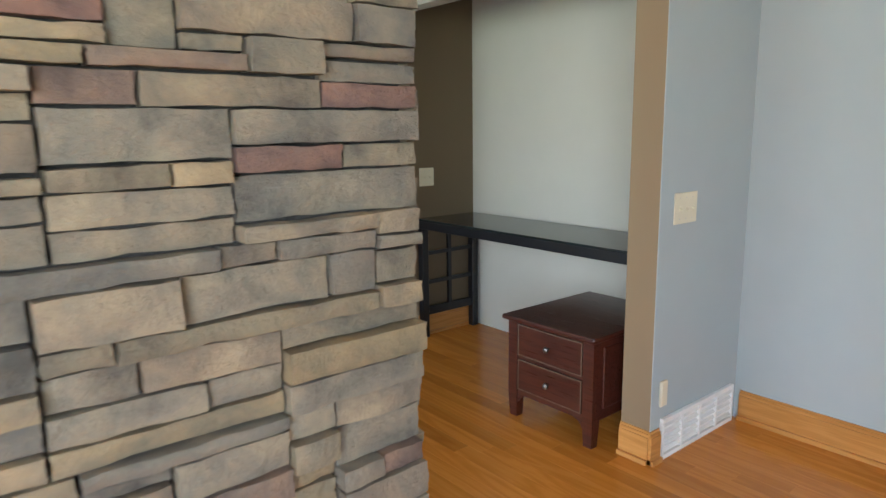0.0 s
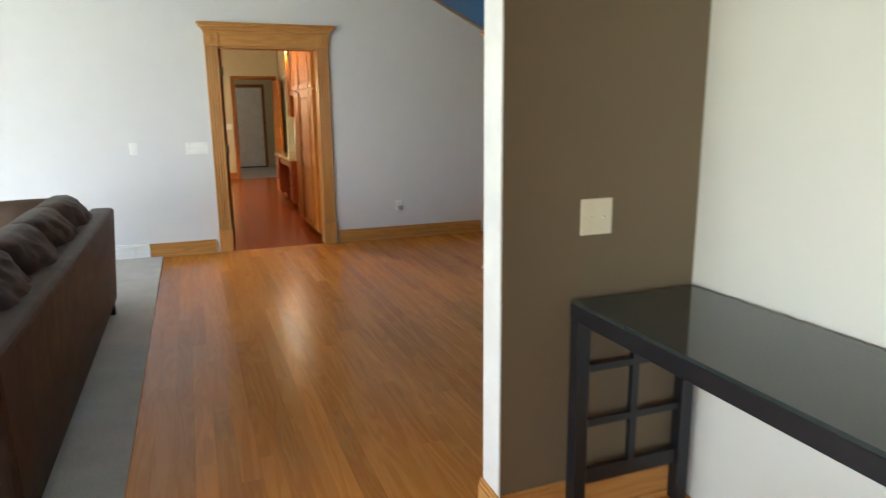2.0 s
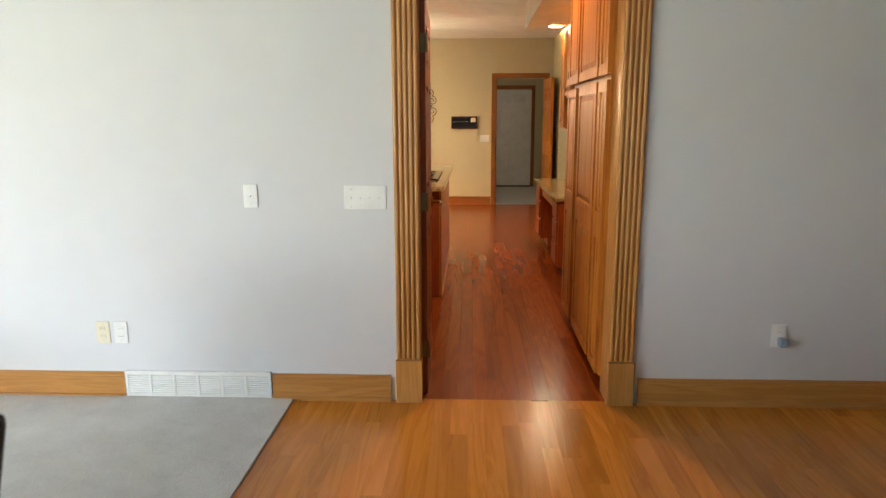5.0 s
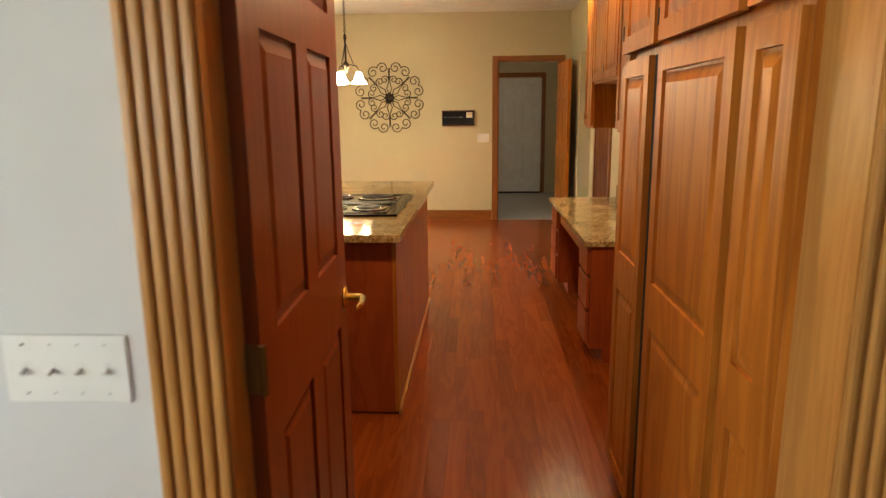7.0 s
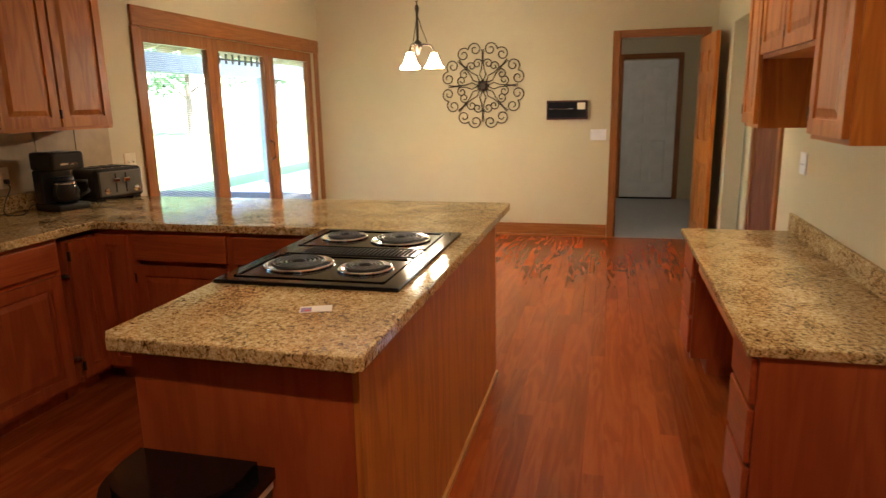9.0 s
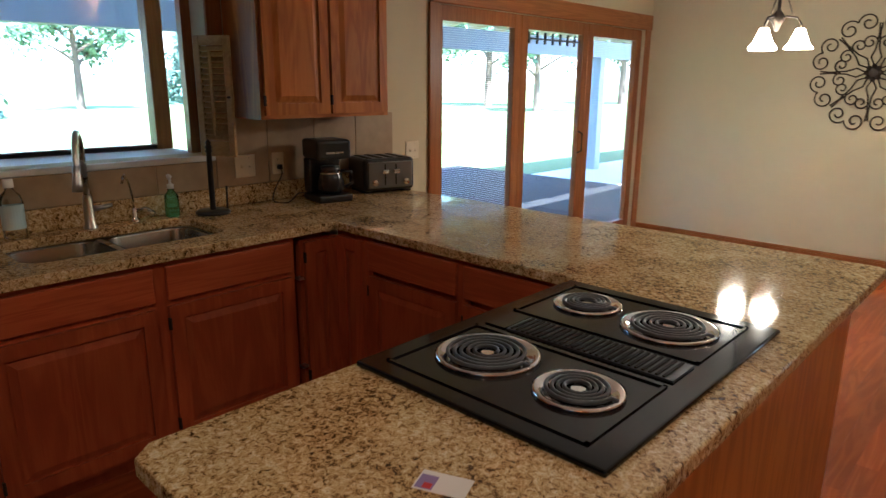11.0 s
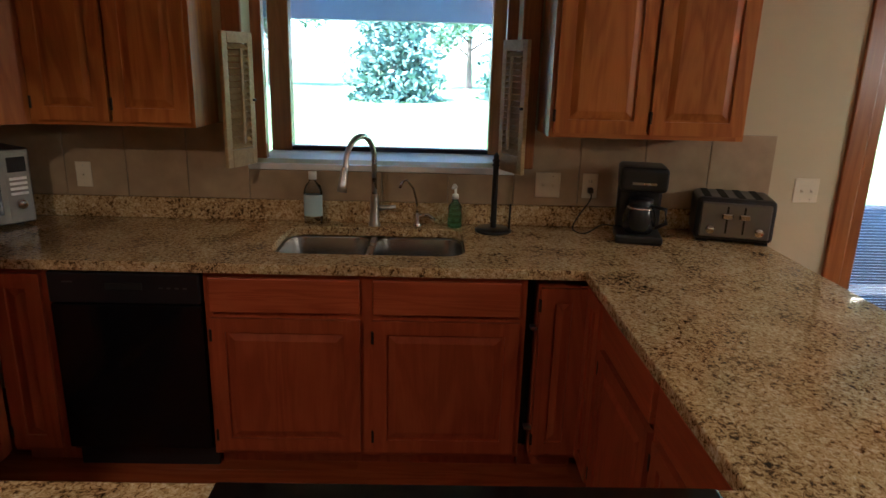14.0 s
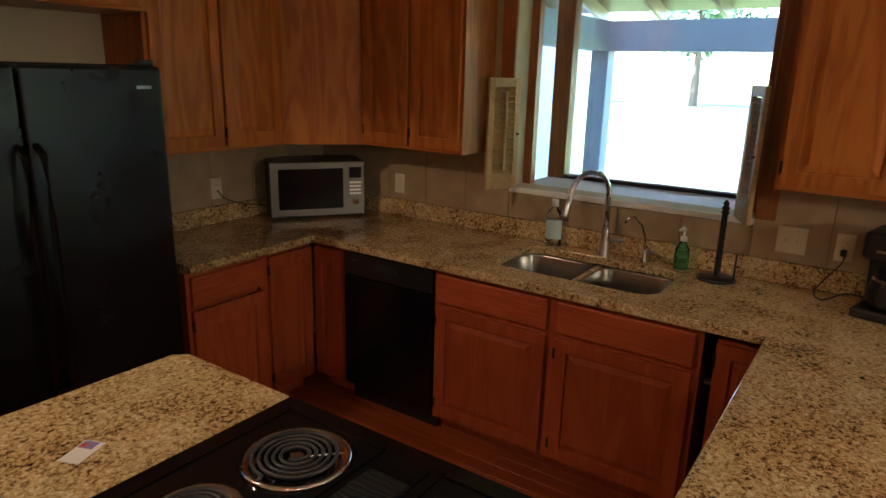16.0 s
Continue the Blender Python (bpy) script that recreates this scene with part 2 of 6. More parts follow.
OAK = ((0.36, 0.15, 0.035), (0.50, 0.235, 0.062), (0.60, 0.31, 0.10))
CAB = ((0.26, 0.070, 0.008), (0.44, 0.145, 0.018), (0.56, 0.215, 0.036))
TRIM = ((0.19, 0.062, 0.014), (0.29, 0.105, 0.025), (0.38, 0.155, 0.042))
RED = ((0.25, 0.046, 0.011), (0.36, 0.073, 0.018), (0.45, 0.110, 0.029))
M = dict(
    trim_z=wood("oak trim upright", *OAK, "z", tone=0.06), trim_x=wood("oak trim level", *OAK, "x", tone=0.06), trim_y=wood("oak trim along the room", *OAK, "y", tone=0.06),
    cab_z=wood("cabinet oak upright", *CAB, "z", tone=0.10, grain=0.20, figure=0.09, width=7.0, rough=0.38, gloss=0.3), cab_x=wood("cabinet oak level", *CAB, "x", tone=0.10, figure=0.08, rough=0.38, gloss=0.3),
    red_z=wood("red-brown cabinet oak upright", *RED, "z", tone=0.10, grain=0.18, figure=0.075, width=7.0, rough=0.38, gloss=0.3), red_x=wood("red-brown cabinet oak level", *RED, "x", tone=0.10, figure=0.08, rough=0.38, gloss=0.3),
    kt_z=wood("brown kitchen trim upright", *TRIM, "z", tone=0.06), kt_x=wood("brown kitchen trim level", *TRIM, "x", tone=0.06), kt_y=wood("brown kitchen trim along the wall", *TRIM, "y", tone=0.06),
    door=wood("stained door oak", (0.14, 0.026, 0.006), (0.22, 0.046, 0.010), (0.30, 0.074, 0.017), "z", tone=0.05),
    floor_living=wood("honey oak floor", (0.42, 0.140, 0.016), (0.56, 0.205, 0.028), (0.66, 0.275, 0.048), "y", rough=0.24, tone=0.16, grain=0.16, figure=0.07, width=9.0, relief=0.0, fine_scale=110.0),
    floor_kitchen=wood("red oak floor", (0.19, 0.036, 0.006), (0.28, 0.058, 0.010), (0.36, 0.090, 0.018), "y", rough=0.22, tone=0.16, grain=0.16, figure=0.07, width=9.0, relief=0.0, fine_scale=110.0),
    floor_rest=wood("honey oak floor far", (0.42, 0.140, 0.016), (0.56, 0.205, 0.028), (0.66, 0.275, 0.048), "y", rough=0.24, tone=0.16, grain=0.16, figure=0.07, width=9.0, relief=0.0, fine_scale=110.0, island=True),
    dark_wood=wood("cherry stained wood", (0.030, 0.008, 0.005), (0.060, 0.015, 0.009), (0.095, 0.026, 0.014), "y", rough=0.28, tone=0.05, coat=0.3),
    black_wood=plain("black lacquered wood", (0.007, 0.007, 0.009), 0.35),
    old_table=wood("grey brown table wood", (0.10, 0.07, 0.05), (0.17, 0.12, 0.08), (0.24, 0.18, 0.13), "x"),
    wall=plain("light grey wall paint", (0.66, 0.66, 0.67), 0.75, vary=0.015, relief=0.12),
    cool=plain("pale blue grey wall paint", (0.40, 0.45, 0.465), 0.7, vary=0.015, relief=0.12),
    # tan and taupe are set darker to stand in for shade by the alcove
    tan=plain("shade-darkened tan wall paint", (0.25, 0.175, 0.10), 0.75, vary=0.015, relief=0.12),
    taupe=plain("shade-darkened taupe wall paint", (0.165, 0.122, 0.070), 0.75, vary=0.015, relief=0.12),
    cream=plain("pale cream alcove paint", (0.52, 0.50, 0.44), 0.7, vary=0.015, relief=0.12),
    white=plain("white paint", (0.80, 0.80, 0.78), 0.5, relief=0.05),
    blue=plain("mid blue wall paint", (0.115, 0.30, 0.50), 0.65, vary=0.015, relief=0.12),
    kitchen=plain("cream kitchen wall paint", (0.58, 0.515, 0.335), 0.7, vary=0.015, relief=0.12),
    ceiling=plain("white ceiling paint", (0.78, 0.76, 0.72), 0.9, relief=0.35, grain=90),
    stone=stone_mat(), mortar=speckle("grey mortar", (0.025, 0.024, 0.022), (0.07, 0.066, 0.06), 120),
    granite=granite("speckled tan granite"),
    tile=plain("beige wall tile", (0.38, 0.28, 0.165), 0.35, vary=0.14, scale=9),
    grout=plain("grey grout", (0.34, 0.30, 0.24), 0.9),
    leather=leather("brown leather"), suede=speckle("dark brown cushion cloth", (0.035, 0.02, 0.012), (0.085, 0.05, 0.03), 300, 0.9, 0.3, 0.002), piping=plain("tan piping", (0.34, 0.26, 0.17), 0.8),
    carpet=speckle("pale grey carpet", (0.50, 0.48, 0.45), (0.82, 0.80, 0.77), 210, 0.98, 0.9, 0.01),
    black=plain("gloss black enamel", (0.005, 0.005, 0.006), 0.09, relief=0.01, Specular_IOR_Level=0.32), black_plastic=plain("black plastic", (0.014, 0.014, 0.016), 0.3),
    fridge=plain("pebbled black appliance paint", (0.006, 0.007, 0.008), 0.26, grain=500, relief=0.25, Specular_IOR_Level=0.3),
    bowl_steel=plain("satin sink steel", (0.34, 0.33, 0.31), 0.22, 1.0, grain=400), dull_steel=plain("dull steel", (0.21, 0.20, 0.185), 0.42, 1.0, grain=400), steel=plain("brushed steel", (0.56, 0.55, 0.53), 0.28, 1.0, grain=400), chrome=plain("polished chrome", (0.72, 0.72, 0.72), 0.08, 1.0, relief=0.0),
    coil=plain("grey element coil", (0.05, 0.05, 0.055), 0.45, 0.3), brass=plain("polished brass", (0.70, 0.46, 0.15), 0.2, 1.0, relief=0.0), bronze=plain("dark iron", (0.045, 0.032, 0.022), 0.5, 0.6),
    ivory=plain("ivory plastic", (0.72, 0.66, 0.50), 0.4, relief=0.0), plate=plain("white plastic", (0.80, 0.80, 0.78), 0.35, relief=0.0), dark=plain("near-black shade and dark parts", (0.01, 0.009, 0.008), 0.9, relief=0.0),
    hinge=plain("aged brass hinge", (0.22, 0.17, 0.09), 0.4, 1.0),
    glass=glass("window glass"), shade=emit("frosted lamp glass", (1.0, 0.80, 0.52), 6.0), bulb=emit("lit lamp", (1.0, 0.82, 0.5), 20.0),
    table_glass=plain("smoked table glass", (0.022, 0.028, 0.027), 0.06, relief=0.0), clear=glass("clear plastic", (0.9, 0.95, 0.97), 0.05), green=glass("green soap", (0.25, 0.75, 0.55), 0.1), teal=plain("pale teal label", (0.50, 0.66, 0.70), 0.5),
    paper=plain("white card", (0.78, 0.76, 0.76), 0.6), violet=plain("violet print", (0.26, 0.20, 0.45), 0.6), red=plain("red print", (0.5, 0.04, 0.05), 0.5), screen=plain("dark glass", (0.015, 0.015, 0.018), 0.08, relief=0.0),
    grass=speckle("sunlit lawn", (0.10, 0.16, 0.04), (0.20, 0.26, 0.09), 12, 0.95, 0.8, 0.05), leaf=plain("tree leaf", (0.12, 0.20, 0.11), 0.6, vary=0.3), needle=plain("spruce needle", (0.10, 0.17, 0.13), 0.7, vary=0.25), bark=speckle("bark", (0.06, 0.045, 0.03), (0.16, 0.12, 0.09), 40),
    concrete=speckle("porch concrete", (0.66, 0.67, 0.68), (0.80, 0.81, 0.82), 60, 0.9, 0.2, 0.002), post=plain("blue grey post paint", (0.26, 0.32, 0.38), 0.6), rafter=wood("raw rafter", (0.40, 0.30, 0.19), (0.52, 0.42, 0.28), (0.62, 0.52, 0.38), "x"), brick=speckle("brown brick", (0.16, 0.08, 0.05), (0.30, 0.17, 0.11), 40),
    rug=speckle("red patterned rug", (0.16, 0.012, 0.03), (0.30, 0.04, 0.06), 60), rug_dark=plain("dark blue rug band", (0.03, 0.03, 0.07), 0.95), tile_far=plain("grey entry tile", (0.40, 0.41, 0.43), 0.35),
    deck=wood("porch roof boards", (0.16, 0.10, 0.07), (0.24, 0.16, 0.11), (0.32, 0.23, 0.16), "y"),
    louvre=wood("shutter wood", (0.36, 0.23, 0.09), (0.47, 0.32, 0.13), (0.56, 0.40, 0.19), "y", tone=0.05), bag=plain("white bin liner", (0.7, 0.7, 0.72), 0.4),
)

# ---- mesh helpers ----


def box(bm, x0, x1, y0, y1, z0, z1, bev=0.0, seg=1):
    vs = bmesh.ops.create_cube(bm, size=1.0, matrix=Matrix.LocRotScale(((x0 + x1) / 2, (y0 + y1) / 2, (z0 + z1) / 2), None, (abs(x1 - x0), abs(y1 - y0), abs(z1 - z0))))["verts"]
    if bev:
        bmesh.ops.bevel(bm, geom=list({e for v in vs for e in v.link_edges}), offset=bev, segments=seg, affect="EDGES", profile=0.5)


def tube(bm, p, q, r, r2=None, n=12):
    p, q = Vector(p), Vector(q)
    m = Matrix.Translation((p + q) / 2) @ (q - p).to_track_quat("Z", "Y").to_matrix().to_4x4()
    bmesh.ops.create_cone(bm, cap_ends=True, segments=n, radius1=r, radius2=r if r2 is None else r2, depth=(q - p).length, matrix=m)


def sweep(bm, pts, r, n=8, closed=False):
    """A round rod along a line of points."""
    pts = [Vector(p) for p in pts]
    rings, up = [], Vector((0, 0, 1))
    for i, p in enumerate(pts):
        a = pts[i - 1] if (i or closed) else p
        c = pts[(i + 1) % len(pts)] if (i < len(pts) - 1 or closed) else p
        d = (c - a).normalized()
        side = d.cross(up)
        if side.length < 0.05:
            side = d.cross(Vector((0, 1, 0)))
        side.normalize()
        other = side.cross(d)
        rad = r[i] if isinstance(r, (list, tuple)) else r
        rings.append([bm.verts.new(p + rad * (math.cos(k * math.tau / n) * side + math.sin(k * math.tau / n) * other)) for k in range(n)])
    for i in range(len(rings) if closed else len(rings) - 1):
        a, c = rings[i], rings[(i + 1) % len(rings)]
        for k in range(n):
            bm.faces.new((a[k], a[(k + 1) % n], c[(k + 1) % n], c[k]))
    if not closed:
        bm.faces.new(rings[0][::-1])
        bm.faces.new(rings[-1])
    bmesh.ops.recalc_face_normals(bm, faces=bm.faces)


def lathe(bm, profile, n=24, m=None):
    """Turns (radius, height) pairs round z."""
    rings = [[bm.verts.new((max(r, 0.0004) * math.cos(k * math.tau / n), max(r, 0.0004) * math.sin(k * math.tau / n), z)) for k in range(n)] for r, z in profile]
    for a, c in zip(rings, rings[1:]):
        for k in range(n):
            bm.faces.new((a[k], a[(k + 1) % n], c[(k + 1) % n], c[k]))
    bmesh.ops.recalc_face_normals(bm, faces=bm.faces)
    if m is not None:
        bmesh.ops.transform(bm, matrix=m, verts=bm.verts)


def prism(bm, outline, z0, z1):
    """An upright block on a flat outline."""
    lo, hi = [bm.verts.new((x, y, z0)) for x, y in outline], [bm.verts.new((x, y, z1)) for x, y in outline]
    bm.faces.new(lo[::-1])
    bm.faces.new(hi)
    for i in range(len(lo)):
        j = (i + 1) % len(lo)
        bm.faces.new((lo[i], lo[j], hi[j], hi[i]))
    bmesh.ops.recalc_face_normals(bm, faces=bm.faces)


def finish(bm, smooth=False):
    me = bpy.data.meshes.new("mesh")
    if smooth:
        for f in bm.faces:
            f.smooth = True
    bm.to_mesh(me)
    bm.free()
    return me


def part(name, bm, material, parent=None, label="", smooth=False, at=None):
    me = finish(bm, smooth)
    me.materials.append(M[material])
    ob = new(name, me)
    if parent is not None:
        ob.parent = parent
    if at is not None:
        ob.matrix_basis = at
    return tagged(ob, label)


def slab(name, material, x0, x1, y0, y1, z0, z1, parent=None, bev=0.0, label="", seg=1):
    bm = bmesh.new()
    box(bm, x0, x1, y0, y1, z0, z1, bev, seg)
    return part(name, bm, material, parent, label)


def thing(name, label, category, m=None, group="", kind=""):
    ob = new(name)
    ob.empty_display_size = 0.1
    if m is not None:
        ob.matrix_basis = m
    return tagged(ob, label, category, group, kind)


def structure(ob, label, category):
    return tagged(ob, label, category, kind="structure")


def wall(name, material, axis, face, back, lo, hi, z0, z1, holes=(), label="", parent=None):
    """A wall across `axis` between two planes, from lo to hi, with holes (lo, hi, z0, z1) cut through it."""
    bm = bmesh.new()
    holes = sorted(holes)
    runs, at = [], lo
    for a, c, h0, h1 in holes:
        if a > at:
            runs.append((at, a, z0, z1))
        if h0 > z0:
            runs.append((a, c, z0, h0))
        if h1 < z1:
            runs.append((a, c, h1, z1))
        at = c
    if hi > at:
        runs.append((at, hi, z0, z1))
    f0, f1 = min(face, back), max(face, back)
    for a, c, h0, h1 in runs:
        if axis == "x":
            box(bm, f0, f1, a, c, h0, h1)
        else:
            box(bm, a, c, f0, f1, h0, h1)
    return structure(part(name, bm, material, parent), label, "wall")

# ---- the shell ----
WY, KX, KB, FY, RX, CZ = 6.40, -1.12, 7.0, 14.36, 3.20, 2.73
slab_sub = structure(slab("floor", "dark", -6.6, 9.0, -4.6, 17.6, -0.20, -0.022), "dark subfloor under the oak boards", "floor")
structure(slab("ceiling_living", "ceiling", -6.6, 8.6, -4.6, WY + 0.15, CZ, CZ + 0.1), "white painted ceiling", "ceiling")
structure(slab("ceiling_kitchen", "ceiling", KX - 0.14, 8.6, WY + 0.15, 17.6, CZ, CZ + 0.1), "white painted ceiling", "ceiling")
wall("wall_living_kitchen", "wall", "y", WY, WY + 0.15, -6.6, 8.6, 0, CZ, [(1.585, 2.58, -1, 2.055), (4.56, 5.6, -1, 2.055)], "light grey painted wall with two cased openings")
wall("wall_living_west", "wall", "x", -6.5, -6.6, -4.6, WY, 0, CZ, [(-1.5, 3.5, 0.5, 2.45)], "light grey painted wall with a wide window")
wall("wall_living_south", "cool", "y", -4.5, -4.6, -6.5, 2.9, 0, CZ, [(-4.5, -1.3, 0.6, 2.4)], "pale blue grey painted wall")
wall("wall_alcove_back", "cream", "x", 2.88, 3.0, -0.66, 1.31, 0, CZ, (), "pale cream painted alcove wall")
wall("wall_entry_east", "cool", "x", 2.75, 3.0, -4.5, -0.80, 0, CZ, (), "pale blue grey painted wall")
# the pier beside the alcove: tan side darkened for shade, pale blue face
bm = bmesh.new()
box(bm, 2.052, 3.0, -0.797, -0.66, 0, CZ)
structure(part("wall_alcove_pier", bm, "tan"), "end of a short wall, tan paint darkened for its shade", "wall")
structure(slab("wall_pier_face", "cool", 2.052, 2.75, -0.801, -0.797, 0, CZ), "pale blue grey painted face of a short wall", "wall")
# the far end of the alcove: taupe inside, darkened for shade, white on its edge
structure(slab("wall_alcove_end", "taupe", 2.135, 3.0, 1.19, 1.31, 0, CZ), "alcove end wall, taupe paint darkened for its shade", "wall")
structure(slab("wall_alcove_edge", "white", 2.129, 2.135, 1.188, 1.312, 0.0, CZ), "white painted wall edge", "wall")
structure(slab("alcove_header", "cream", 2.06, 2.16, -0.66, 1.19, 2.02, CZ), "cream painted header over the alcove", "wall")
# curved blue wall under the stair
ARC = [(3.708 - 0.075 * k / 16 + 0.51 * k / 16 * (1 - k / 16), 4.66 - 1.59 * k / 16) for k in range(17)] + [(3.52, 2.75), (3.36, 2.30), (3.15, 1.9), (3.0, 1.31)]
bm = bmesh.new()
prism(bm, ARC + [(x + 0.14, y) for x, y in ARC[::-1]], 0, CZ)
structure(part("wall_stair_curved", bm, "blue"), "blue painted wall curving under the stair", "wall")
bm = bmesh.new()
prism(bm, [(x - 0.045, y + (0.017 if k == 0 else 0)) for k, (x, y) in enumerate(ARC)] + [(x - 0.001, y - 0.001) for x, y in ARC[::-1]], 0, 0.15)
prism(bm, [(x - 0.06, y + (0.028 if k == 0 else 0)) for k, (x, y) in enumerate(ARC)] + [(x - 0.045, y) for x, y in ARC[::-1]], 0, 0.022)
box(bm, 3.663, 3.848, 4.661, 4.678, 0, 0.15)
structure(part("baseboard_curved", bm, "trim_y"), "oak baseboard bent along the curved wall", "baseboard")
# the stair's low underside with its oak edge
SOFF = [(3.847, 4.66), (3.698, 4.66), (2.10, 2.42), (2.10, 1.31), (3.0, 1.31), (3.4, 2.4), (3.78, 3.6)]
bm = bmesh.new()
prism(bm, SOFF, 2.06, CZ)
structure(part("stair_soffit", bm, "blue"), "blue painted underside of the stair landing", "soffit")
bm = bmesh.new()
sweep(bm, [(3.66, 4.675, 2.075), (2.08, 2.42, 2.075)], 0.022, 6)
structure(part("trim_soffit", bm, "trim_y"), "oak edge trim on the stair soffit", "trim")
# kitchen
wall("wall_sink", "kitchen", "x", KX, KX - 0.14, WY + 0.15, FY, 0, CZ, [(8.42, 9.66, 1.19, 2.42), (11.30, 14.22, -1, 2.06)], "cream painted wall with a bay window and glazed doors")
wall("wall_kitchen_back", "kitchen", "y", KB, WY + 0.15, KX, 1.50, 0, CZ, (), "cream painted wall behind the refrigerator")
wall("wall_far", "kitchen", "y", FY, FY + 0.14, KX - 0.14, RX + 0.14, 0, CZ, [(2.265, 3.065, -1, 2.10)], "cream painted end wall with a doorway")
wall("wall_desk", "kitchen", "x", RX, RX + 0.14, WY + 0.15, FY, 0, CZ, [(11.50, 12.20, -1, 2.06), (12.55, 13.42, 0, 2.12)], "cream painted wall beside the desk")
structure(slab("wall_hall", "wall", RX + 0.30, RX + 0.36, 12.3, 13.6, 0, 2.3), "grey painted hall wall behind an opening", "wall")
structure(slab("closet_wall", "door", RX + 0.5, RX + 0.55, 11.3, 12.4, 0, 2.4), "dark stained closet wall", "wall")
structure(slab("soffit_kitchen", "ceiling", 2.48, RX, WY + 0.15, 11.2, 2.47, CZ), "white soffit over the pantry and desk cabinets", "soffit")
# entry beyond the far door
wall("wall_entry_back", "kitchen", "y", 17.40, 17.5, 0.6, 4.4, 0, CZ, (), "cream painted entry wall")
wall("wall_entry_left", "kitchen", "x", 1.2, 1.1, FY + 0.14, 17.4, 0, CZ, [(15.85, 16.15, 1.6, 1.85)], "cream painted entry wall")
wall("wall_entry_right", "kitchen", "x", 3.6, 3.7, FY + 0.14, 17.4, 0, CZ, (), "cream painted entry wall")
structure(slab("floor_entry", "tile_far", 1.2, 3.6, FY + 0.01, 17.4, -0.02, 0.004), "pale grey entry floor", "floor")
# dining room beyond the second opening
wall("wall_dining_back", "wall", "y", 10.6, 10.7, 3.4, 8.6, 0, CZ, (), "pale grey dining room wall")
wall("wall_dining_left", "wall", "x", 3.42, 3.36, WY + 0.15, 10.6, 0, CZ, (), "pale grey dining room wall")
wall("wall_dining_right", "wall", "x", 8.5, 8.6, -4.5, 10.6, 0, CZ, (), "pale grey wall")
wall("wall_living_east", "wall", "y", -4.5, -4.6, 2.9, 8.6, 0, CZ, (), "pale grey wall")
structure(slab("baseboard_dining", "trim_x", 3.42, 8.5, 10.58, 10.6, 0, 0.15), "oak baseboard", "baseboard")


def baseboard(name, x0, x1, y0, y1, side, h=0.14, tone="trim"):
    """A moulded oak baseboard on a wall's face; side is the way it faces."""
    bm = bmesh.new()
    dx, dy = dict(e=(1, 0), w=(-1, 0), n=(0, 1), s=(0, -1))[side]
    for t, a, c in ((0.015, 0, h - 0.025), (0.011, h - 0.025, h - 0.010), (0.006, h - 0.010, h), (0.028, 0, 0.02)):
        box(bm, min(x0, x0 + dx * t), max(x1, x1 + dx * t), min(y0, y0 + dy * t), max(y1, y1 + dy * t), a, c)
    return structure(part(name, bm, tone + ("_x" if dy else "_y")), "moulded oak baseboard with a shoe strip", "baseboard")


baseboard("baseboard_living", 0.82, 1.445, WY, WY, "s")
baseboard("baseboard_living_right", 2.715, 4.41, WY, WY, "s")
baseboard("baseboard_living_left", -6.5, 0.03, WY, WY, "s")
baseboard("baseboard_pier", 2.052, 2.052, -0.80, -0.66, "w")
baseboard("baseboard_pier_front", 2.04, 2.11, -0.801, -0.801, "s")
baseboard("baseboard_entry_wall", 2.75, 2.75, -4.5, -0.83, "w")
baseboard("baseboard_alcove_end", 2.135, 2.88, 1.19, 1.19, "s")
baseboard("baseboard_alcove_edge", 2.129, 2.129, 1.17, 1.32, "w")
baseboard("baseboard_far", KX, 2.185, FY, FY, "s", tone="kt")
baseboard("baseboard_desk_wall", RX, RX, 12.28, 12.55, "w", tone="kt")


def fluted_casing(name, x0, x1, head, label):
    """A cased opening: plinths, fluted sides, corner blocks with turned rosettes, a frieze and a crown."""
    e = thing(name, label, "door casing", kind="structure")
    w, f = 0.125, WY - 0.024
    for a in (x0 - w, x1):
        slab("plinth", "trim_z", a - 0.006, a + w + 0.006, f - 0.012, WY, 0, 0.23, e, 0.003)
        bm = bmesh.new()
        box(bm, a, a + w, f + 0.008, WY, 0.23, head)
        for k in range(5):
            c = a + 0.012 + k * (w - 0.024) / 4
            box(bm, c - 0.0095, c + 0.0095, f - 0.002, f + 0.010, 0.235, head - 0.005, 0.006, 2)
        part("fluted_side", bm, "trim_z", e)
        b = slab("corner_block", "trim_z", a - 0.004, a + w + 0.004, f - 0.010, WY, head, head + w, e, 0.003)
        bm = bmesh.new()
        lathe(bm, [(0.046, 0), (0.044, 0.008), (0.036, 0.003), (0.030, 0.003), (0.026, 0.011), (0.018, 0.006), (0.010, 0.012), (0, 0.013)], 20, Matrix.Translation((a + w / 2, f - 0.010, head + w / 2)) @ pose(0, 0, 0, 90, 0, 0))
        part("rosette", bm, "trim_z", b, smooth=True)
    slab("frieze", "trim_x", x0 + 0.004, x1 - 0.004, f, WY, head, head + w, e)
    bm = bmesh.new()
    for z0, z1, out in ((0.0, 0.022, 0.02), (0.022, 0.045, 0.035), (0.045, 0.070, 0.055), (0.070, 0.088, 0.072)):
        box(bm, x0 - w - out + 0.01, x1 + w + out - 0.01, f - out, WY, head + w + z0, head + w + z1, 0.004)
    part("crown", bm, "trim_x", e)
    for a, c in ((x0 - 0.02, x0), (x1, x1 + 0.02)):
        slab("jamb", "trim_z", a, c, WY + 0.001, WY + 0.165, 0, head, e)
    slab("head_jamb", "trim_x", x0, x1, WY + 0.001, WY + 0.165, head - 0.02, head, e)
    return e


fluted_casing("door_casing_1", 1.605, 2.56, 2.045, "fluted oak door casing with turned corner blocks and crown")
